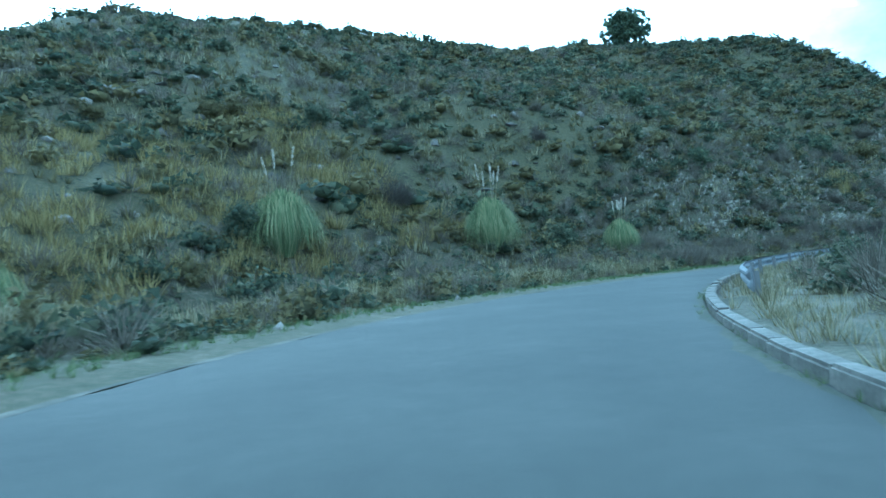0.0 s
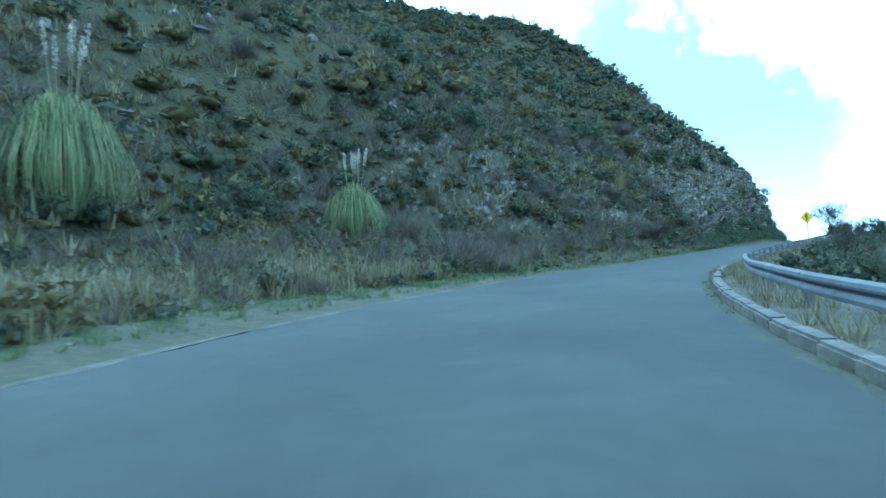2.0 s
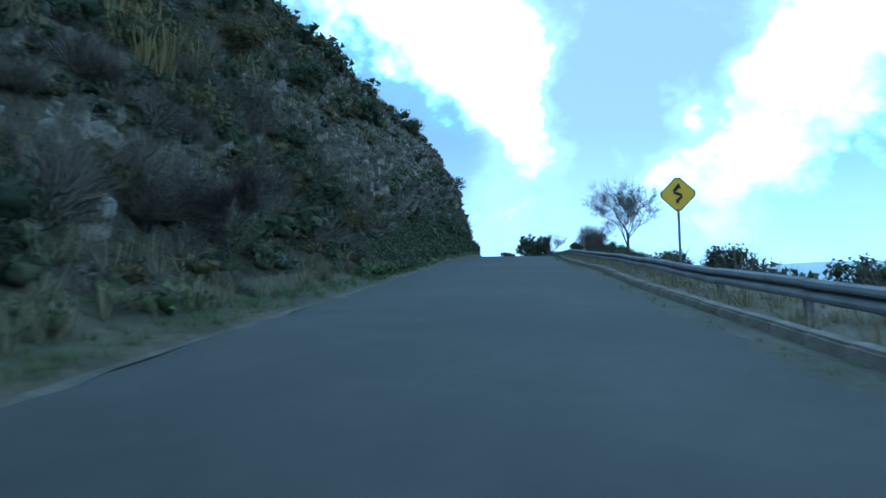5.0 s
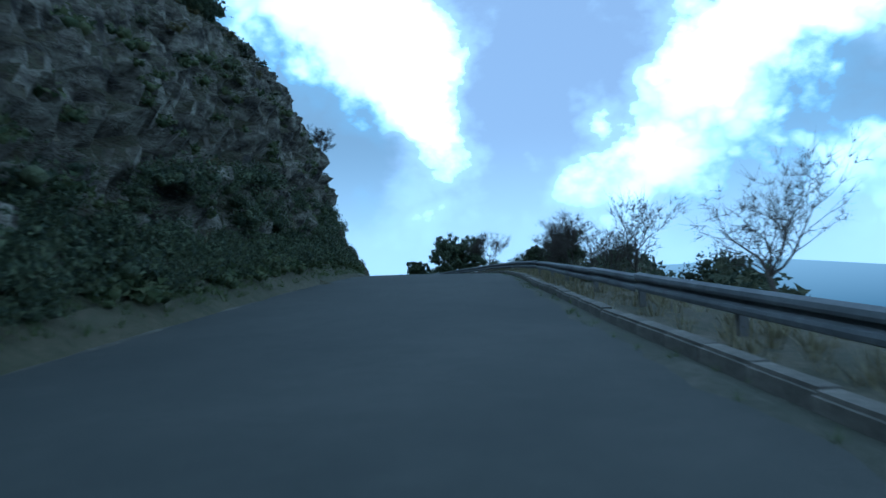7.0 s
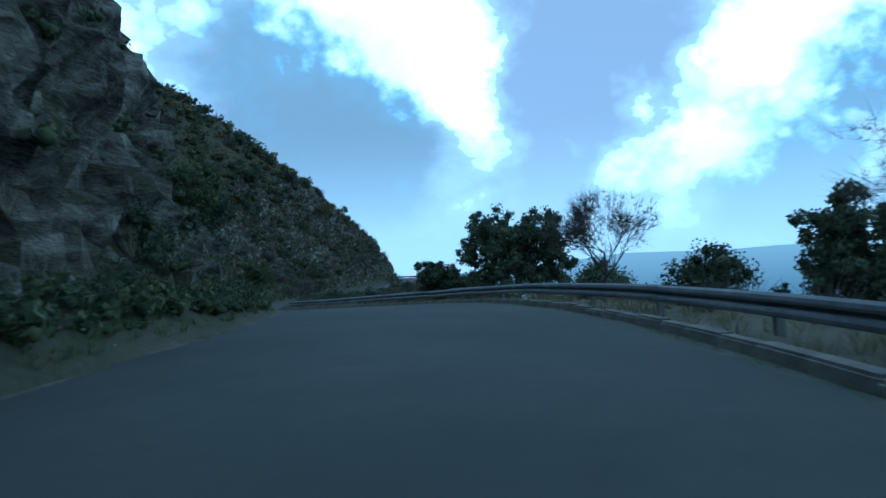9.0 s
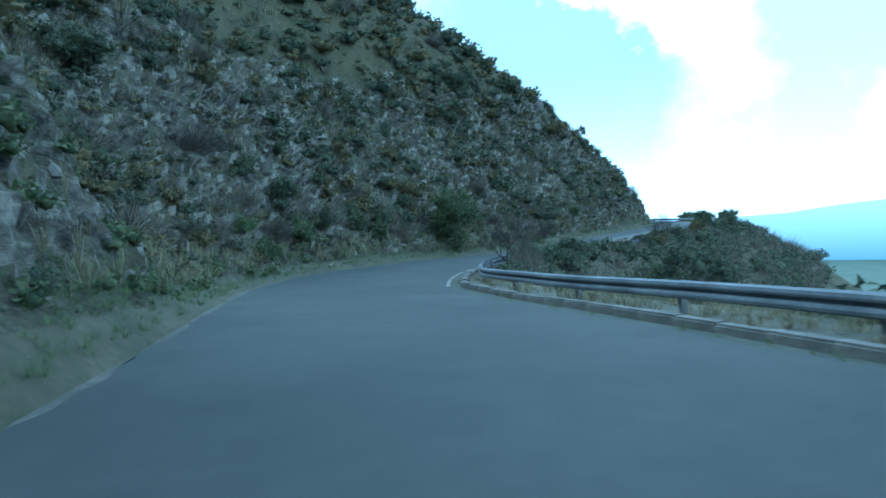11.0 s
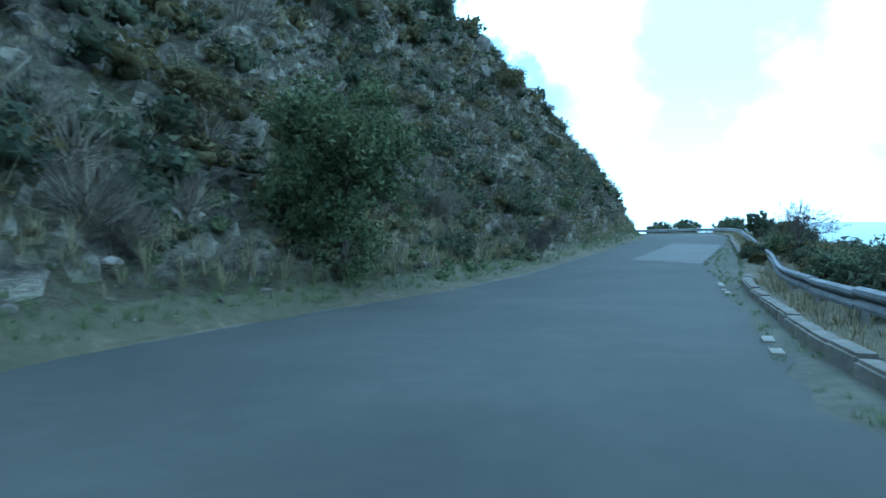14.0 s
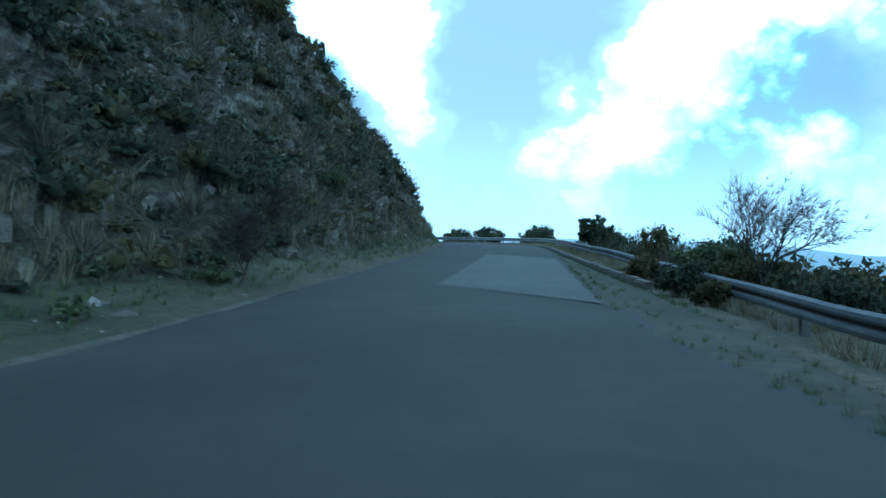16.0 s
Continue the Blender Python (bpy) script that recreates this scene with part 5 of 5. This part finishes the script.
    stuff("shoulder_grass", blades, "dry", p, RNG.uniform(0.25, 0.75, len(p)), "dry grass along the shoulder and rail posts", "grass", seed=16)
    s = np.r_[RNG.uniform(5, 280, 900), RNG.uniform(220, 244, 260)]
    d = tab(KERB, s) + tab(ASPHALT_GAP, s) * RNG.choice([0.06, 0.1, 1.0, 0.5, 0.75], len(s)) + RNG.normal(0, 0.05, len(s))
    x, y = place(s, d)
    p = np.stack([x, y, road_z(s, d) + 0.0], 1)
    stuff("gutter_weeds", blades, "green", p, RNG.uniform(0.08, 0.24, len(p)), "small weeds between asphalt and kerb", "grass", seed=17)
    # bedded slabs of rock that stick out of the cutting
    slabs = []
    for i in range(6):
        r = np.random.RandomState(80 + i)
        size = np.array((r.uniform(1.0, 2.0), r.uniform(0.3, 0.5), r.uniform(0.04, 0.08)))
        box = np.array([(x, y, z) for x in (-0.5, 0.5) for y in (-0.5, 0.5) for z in (-0.5, 0.5)]) * size * r.uniform(0.75, 1.15, (8, 3))
        t = math.radians(r.uniform(28, 48))
        roll = math.radians(r.uniform(-35, 5))
        y, z = box[:, 1] * math.cos(roll) - box[:, 2] * math.sin(roll), box[:, 1] * math.sin(roll) + box[:, 2] * math.cos(roll)
        v = np.stack([box[:, 0] * math.cos(t) - z * math.sin(t), y, box[:, 0] * math.sin(t) + z * math.cos(t)], 1)
        f = np.array([(0, 1, 3), (0, 3, 2), (4, 6, 7), (4, 7, 5), (0, 4, 5), (0, 5, 1), (2, 3, 7), (2, 7, 6), (0, 2, 6), (0, 6, 4), (1, 5, 7), (1, 7, 3)])
        slabs.append((v, f))
    s, e = stretches([(188, 200, 150), (200, 210, 420), (210, 274, 400), (60, 100, 120), (104, 172, 200)], (1.8, 12))
    e = np.where((s > 188) & (s < 210), 3 + (e - 1.8) * 0.65, e)
    p = surface(s, e)
    ahead = surface(s + 0.5, e)
    ob = scatter("rock_slabs", slabs, M["slab"], p, RNG.uniform(0.25, 0.75, len(p)), np.arctan2(ahead[:, 1] - p[:, 1], ahead[:, 0] - p[:, 0]) + RNG.normal(0, 0.25, len(p)), seed=28)
    tagged(ob, "tilted grey-brown slabs of bedded rock in the cutting", "rocks", kind="stuff")
    # stones
    rocks = [rock_proto(i) for i in range(7)]
    s, e = spread(2400, (-10, 264), (0.5, 13))
    p = surface(s, e)
    keep = RNG.uniform(size=len(p)) < np.interp(s, [-10, 40, 110, 175, 190, 264], [0.15, 0.25, 0.35, 0.5, 1, 1])
    p = p[keep]
    stuff("slope_stones", rocks, "rock", p, RNG.uniform(0.08, 0.2, len(p)) * RNG.choice([1, 1, 1, 2, 3.2], len(p)), "broken grey stones on the cutting", "stones", RNG.uniform(0.4, 0.9, len(p)), 18)
    s, e = stretches([(40, 272, 2300), (188, 238, 900)], (0.15, 3.2))
    p = surface(s, e)
    p[:, 2] += 0.03
    stuff("verge_stones", rocks, "rock", p, RNG.uniform(0.03, 0.11, len(p)), "loose stones fallen on the verge", "stones", RNG.uniform(0.4, 0.9, len(p)), 19)
    s, e = stretches([(4, 125, 900), (182, 270, 350)], (18, 95))
    p = surface(s, e)
    stuff("hill_outcrops", rocks, "rock", p, RNG.uniform(0.5, 1.9, len(p)), "grey rock outcrops high on the hillside", "rocks", RNG.uniform(0.4, 0.8, len(p)), 20)
    return rocks


ROCKS = build_scrub()


# ---------------------------------------------------------------- single shrubs and trees of the slope
def shrub(s, e, width, height, seed, label, twigs=False, mat="leaf", base=0.0, outer=None):
    """A single large bush: a few stems and a rounded crown of leaves or fine twigs."""
    r = np.random.RandomState(seed)
    p = surface(np.array([s]), np.array([e]))[0]
    if outer is not None:
        x, y = place(s, outer)
        near_rail = outer > float(tab(KERB, s) - tab(RAIL, s)) - 1.2
        p = (x, y, float(road_z(s, outer)) if near_rail else float(ground_at(np.array([x]), np.array([y]))[0]))
    ob = thing("shrub", float(p[0]), float(p[1]), float(p[2]) - 0.15, label, "shrub", spin=r.uniform(0, 6.28))
    v, f, ends = branches(r, height, 1.2, 2, height * 0.022, 0.35, 0.6)
    v *= height * 0.8 / v[:, 2].max()
    v[:, :2] *= width * 0.4 / np.abs(v[:, :2]).max()
    mesh("trunk", v, f, M["bark"], ob)
    if twigs:
        vs, fs, at = [], [], 0
        for k in range(6):
            tv, tf = twig_proto(seed * 10 + k, 330, 0.0036)
            a, o = r.uniform(0, 6.28), 0 if k == 0 else r.uniform(0.12, 0.3) * width
            q = tv * (width * (0.8 if k == 0 else r.uniform(0.4, 0.6)), width * (0.8 if k == 0 else r.uniform(0.4, 0.6)), height * (1 if k == 0 else r.uniform(0.55, 0.85)))
            vs.append(q + (math.cos(a) * o, math.sin(a) * o, base))
            fs.append(tf + at)
            at += len(tv)
        mesh("crown", np.concatenate(vs), np.concatenate(fs), M["bark" if mat == "bark" else "twig"], ob, "mass of fine dark twigs" if mat == "bark" else "mass of fine grey twigs")
    else:
        n = int(14 * width)
        hubs = unit(r, n) * r.uniform(0.35, 1, n)[:, None] * (width * 0.4, width * 0.4, height * 0.36) + (0, 0, height * 0.52 + base)
        k = int(1300 + 520 * width * height)
        pick = r.randint(0, n, k)
        size = r.uniform(0.10, 0.2, n) * width
        q = hubs[pick] + unit(r, k) * (size[pick] * r.uniform(0.2, 1, k) ** 0.6)[:, None]
        q[:, 2] = np.maximum(q[:, 2], 0.05)
        lv, lf = leaf_cloud(q, 0.06, r, corners=3)
        vs, fs, at = [lv], [lf], len(lv)
        for c, w in zip(hubs, size):
            mv, mf = lump(r, c, w * 0.45)
            vs.append(mv)
            fs.append(mf + at)
            at += len(mv)
        mesh("crown", np.concatenate(vs), np.concatenate(fs), M[mat], ob, smooth=True)
    return ob


for i, (s, e, w, h, twigs, mat, label) in enumerate([
        (196.5, 6.4, 3.8, 3.0, True, "bark", "big dark thorny shrub on the stony slope"),
        (195.0, 3.0, 1.4, 1.0, False, "green", "small bright green shrub on the slope"),
        (206.8, 1.9, 1.9, 1.5, False, "leaf_feather", "green shrub at the foot of the slope"),
        (205.0, 2.3, 1.7, 1.4, False, "leaf_feather", "green shrub at the foot of the slope"),
        (201.5, 2.4, 2.0, 1.5, False, "leaf", "grey-green shrub at the foot of the slope"),
        (37.9, 17.6, 5.0, 4.0, True, "bark", "dark spreading shrub with bare stems on the hillside"),
        (50.0, 3.4, 5.4, 3.9, True, "twig", "huge leafless purple-grey thorn bush beside the verge"),
        (38.5, 5.2, 3.4, 2.8, True, "twig", "leafless grey thorn bush below the hillside"),
        (74.4, 4.8, 4.4, 3.6, True, "twig", "huge leafless grey thorn bush on the cutting"),
        (80.3, 28.0, 4.6, 4.2, False, "leaf_dark", "dark shrub high on the hillside"),
        (86.2, 12.6, 4.6, 4.4, True, "twig", "leafless thorn tree on the slope"),
        (68.5, 11.5, 3.0, 2.9, False, "leaf_dark", "dark shrub on the slope"),
        (97.2, 13.5, 3.6, 3.4, False, "leaf_dark", "dark shrubby tree above the cutting"),
        (92.1, 2.9, 2.7, 2.4, False, "leaf", "rounded grey-green bush at the foot of the rock"),
        (236.0, 4.4, 2.7, 2.0, True, "twig", "leafless tangled shrub on the slope"),
        (43.5, 24.0, 5.0, 3.8, True, "bark", "wide leafless thorn bush on the hillside"),
        (224.0, 2.4, 2.0, 1.5, False, "leaf", "grey-green shrub at the foot of the slope"),
        (243.0, 2.2, 1.8, 1.4, False, "leaf_feather", "green shrub at the foot of the cliff"),
        (110.0, 9.0, 3.6, 2.8, False, "leaf_dark", "dark shrub hanging over the rock face"),
        (120.0, 7.5, 3.2, 2.6, False, "leaf_dark", "dark shrub hanging over the rock face"),
        (134.0, 6.0, 2.8, 2.2, False, "leaf_dark", "dark shrub hanging over the rock face"),
        (58.5, 3.0, 3.2, 2.6, True, "twig", "leafless grey thorn bush beside the road"),
        (64.5, 3.4, 3.6, 2.8, True, "twig", "leafless grey thorn bush beside the road"),
        (70.5, 3.6, 3.2, 2.6, True, "twig", "leafless grey thorn bush beside the road"),
        (55.0, 8.5, 3.6, 2.8, True, "twig", "leafless grey thorn bush below the hillside"),
        (47.0, 11.0, 3.4, 2.6, False, "leaf", "grey-green bush below the hillside"),
        (30.0, 13.5, 3.2, 2.2, True, "twig", "leafless grey thorn bush below the hillside"),
        (194.6, 1.7, 1.7, 1.3, False, "leaf_feather", "green shrub at the foot of the slope"),
        (198.4, 2.0, 2.2, 1.7, False, "leaf_feather", "green shrub at the foot of the slope"),
        (199.8, 3.8, 2.2, 1.7, False, "leaf", "grey-green shrub on the stony slope"),
        (209.6, 2.0, 2.0, 1.6, True, "twig", "leafless tangled shrub on the slope"),
        (154.0, 1.8, 2.4, 2.0, False, "leaf_feather", "green bush at the foot of the rock face"),
        (159.0, 2.2, 2.6, 2.0, False, "leaf", "grey-green bush at the foot of the rock face"),
]):
    shrub(s, e, w, h, 200 + i, label, twigs, mat)

def build_thorn_bushes():
    """Big leafless bushes along the foot of the slope: three built, the rest copied from them."""
    first = [shrub(s, e, w, h, 400 + k, "big leafless grey-brown thorn bush at the foot of the slope", True)
             for k, (s, e, w, h) in enumerate([(44.0, 3.6, 3.0, 2.4), (61.5, 4.2, 2.6, 2.0), (73.5, 4.4, 2.8, 2.2)])]
    r = np.random.RandomState(33)
    for ob in first:
        ob["group"] = "thorn bushes"
    for k in range(50):
        s, e = (r.uniform(40, 98), r.uniform(2.0, 8.0)) if k < 34 else (r.uniform(56, 94), r.uniform(1.2, 2.2))
        p = surface(np.array([s]), np.array([e]))[0]
        size = r.uniform(0.6, 1.15) if k < 34 else r.uniform(0.4, 0.7)
        copy_thing(first[k % 3], Matrix.LocRotScale(Vector(p) - Vector((0, 0, 0.15)), Euler((0, 0, r.uniform(0, 6.28))), Vector((size, size, size * r.uniform(0.8, 1.1)))))


build_thorn_bushes()


def build_hill_bushes():
    """Large soft bushes over the hillside: leafless thorn and grey-green broom, built once each and copied."""
    first = [shrub(34.0, 26.0, 3.6, 2.8, 450, "large leafless grey-brown bush on the hillside", True),
             shrub(58.0, 22.0, 3.2, 2.6, 451, "large dark leafless bush on the hillside", True, "bark"),
             shrub(46.0, 32.0, 3.4, 2.4, 452, "large grey-green bush on the hillside", False, "leaf"),
             shrub(66.0, 30.0, 3.0, 2.2, 453, "large olive-brown bush on the hillside", False, "leaf_olive")]
    r = np.random.RandomState(35)
    for ob in first:
        ob["group"] = "bushes on the hillside"
    for k in range(84):
        s, e = (r.uniform(14, 118), r.uniform(9, 62)) if k < 60 else (r.uniform(186, 262), r.uniform(4, 24))
        p = surface(np.array([s]), np.array([e]))[0]
        size = r.uniform(0.6, 1.35)
        copy_thing(first[(0, 2, 1, 0, 3)[k % 5]], Matrix.LocRotScale(Vector(p) - Vector((0, 0, 0.2)), Euler((0, 0, r.uniform(0, 6.28))), Vector((size, size, size * r.uniform(0.75, 1.1)))))


build_hill_bushes()

for i, (s, d, w, h, twigs, mat) in enumerate([
        (197.6, -3.8, 2.2, 2.4, True, "twig"), (201.2, -3.7, 2.4, 2.3, True, "twig"), (203.3, -4.4, 2.2, 1.4, False, "leaf_dark"), (199.5, -3.7, 1.8, 1.5, False, "leaf_dark"), (206.1, -5.2, 2.6, 1.6, False, "leaf"), (209.7, -5.4, 2.6, 1.5, True, "twig"),
        (202.8, -3.6, 1.2, 1.0, False, "leaf_dark"), (212.6, -4.9, 2.2, 1.3, False, "leaf"), (216.7, -4.9, 2.2, 1.3, False, "leaf_dark"), (220.9, -5.2, 1.8, 0.9, False, "leaf_olive"), (229.3, -6.4, 2.4, 1.0, False, "leaf_olive"), (228.4, -5.4, 1.5, 0.8, False, "leaf"), (233.7, -5.2, 2.2, 1.3, False, "leaf_feather"), (236.2, -5.2, 1.6, 1.0, False, "leaf_feather"),
        (231.9, -5.4, 1.6, 1.0, False, "leaf_olive"), (236.4, -6.0, 2.2, 1.5, False, "leaf"), (240.7, -6.2, 2.2, 1.5, True, "twig"), (245.0, -6.4, 2.6, 1.9, False, "leaf_olive"),
        (250.0, -6.4, 2.6, 2.0, True, "twig"), (256.0, -6.8, 2.8, 2.0, False, "leaf_dark"), (262.0, -7.0, 3.0, 2.3, False, "leaf"),
        (229.8, -3.8, 0.9, 0.6, False, "leaf_olive"), (231.6, -3.75, 1.3, 0.95, False, "leaf"), (233.4, -3.85, 1.2, 0.8, True, "twig"), (235.6, -3.9, 1.3, 0.9, False, "leaf_olive"),
        (15.3, -8.5, 2.6, 1.8, False, "leaf"), (20.5, -6.6, 2.4, 1.8, True, "twig"), (28.0, -6.4, 2.4, 2.0, False, "leaf"), (35.6, -6.4, 2.6, 2.2, True, "twig"),
        (44.5, -6.4, 2.4, 2.2, False, "leaf"), (53.5, -6.6, 2.4, 2.4, True, "twig"), (58.9, -7.0, 2.4, 2.4, False, "leaf"), (67.3, -7.2, 2.4, 2.4, False, "leaf"),
        (72.6, -7.4, 2.6, 2.6, True, "twig"), (78.0, -7.6, 2.8, 2.8, False, "leaf"), (84.0, -7.4, 2.6, 2.8, False, "leaf"), (88.3, -7.2, 2.6, 2.6, True, "twig"),
        (93.2, -7.0, 2.6, 2.6, False, "leaf"), (100.8, -6.6, 2.4, 2.6, False, "leaf_dark"), (106.7, -5.8, 2.2, 2.2, False, "leaf"), (121.0, -6.8, 2.2, 2.2, False, "leaf"),
        (129.4, -7.0, 2.4, 2.4, True, "twig"), (132.3, -7.8, 2.6, 2.6, False, "leaf"), (136.8, -8.4, 2.8, 2.8, False, "leaf_dark"), (151.1, -8.6, 2.8, 2.6, False, "leaf"),
        (158.0, -9.4, 3.2, 3.0, False, "leaf_dark"), (168.9, -9.0, 3.0, 2.6, False, "leaf_dark"), (181.4, -7.4, 3.0, 2.8, False, "leaf"), (187.4, -6.4, 2.8, 2.6, True, "twig"),
]):
    label = "leafless grey thicket beyond the guard rail" if twigs else {
        "leaf": "grey-green bush beyond the guard rail", "leaf_dark": "dark green bush beyond the guard rail", "leaf_feather": "low bright green bush beside the rail", "leaf_olive": "low olive-brown bush beyond the rail"}[mat]
    low = 0.66 if 40 < s < 112 else 1.0
    shrub(s, 5.0, w * (0.5 + 0.5 * low), h * low, 700 + i, label, twigs, mat, outer=d)

for s, e, h, label in ((196.8, 1.8, 1.7, "small bare sapling at the foot of the slope"), (81.9, 1.6, 2.4, "bare forked sapling beside the road"),
                       (230.0, 0.9, 2.2, "thin bare sapling on the stony verge"), (146.4, 2.7, 1.9, "small bare tree leaning from the cliff edge")):
    bare_tree("bare_tree", s, float(tab(EDGE, s)) + e, h, 1.0, int(300 + s), label, 4)
RIDGE = tuple(float(v) for v in surface(np.array([124.0]), np.array([63.0]))[0][:2])
leafy_tree("ridge_tree", 0, 0, 9.4, 13.0, 500, "lone dark spreading tree on the ridge", "leaf_dark", 12000, 0.24, 0.04, core=0.5, xy=RIDGE)
leafy_tree("ledge_tree", 0, 0, 2.4, 2.6, 501, "small round tree on the cliff ledge", "leaf", 900, 0.10, 0.2, xy=(195.5, 175.5))

# larger stones, one by one
for i, (s, e, size, pale) in enumerate([(23.4, 1.2, 0.55, False), (208.8, 7.8, 1.0, True), (219.5, 7.0, 0.9, True), (211.9, 0.8, 0.4, False), (205.8, 2.3, 0.3, False), (207.1, 0.9, 0.3, False), (252.5, 10.6, 1.8, False), (248.6, 14.1, 1.6, False), (9.5, 4.2, 0.35, False), (31.0, 1.1, 0.25, False),
                                        (80.5, 3.6, 0.8, True), (79.0, 4.2, 0.6, True), (151.5, 3.4, 0.7, True), (250.0, 12.5, 1.8, False),
                                        (256.5, 12.0, 2.0, False), (86.0, 1.0, 0.35, False), (72.5, 1.2, 0.3, False), (226.0, 1.3, 0.35, True), (238.0, 1.1, 0.3, False)]):
    p = surface(np.array([s]), np.array([e]))[0]
    v, f = rock_proto(600 + i)
    ob = mesh("boulder" if size > 0.7 else "stone", v * size, f, M["pale_rock"] if pale else M["rock"])
    ob.location = (float(p[0]), float(p[1]), float(p[2]) + size * 0.12)
    tagged(ob, "pale angular stone lying on the slope" if pale else "grey angular stone lying on the slope", "stone")
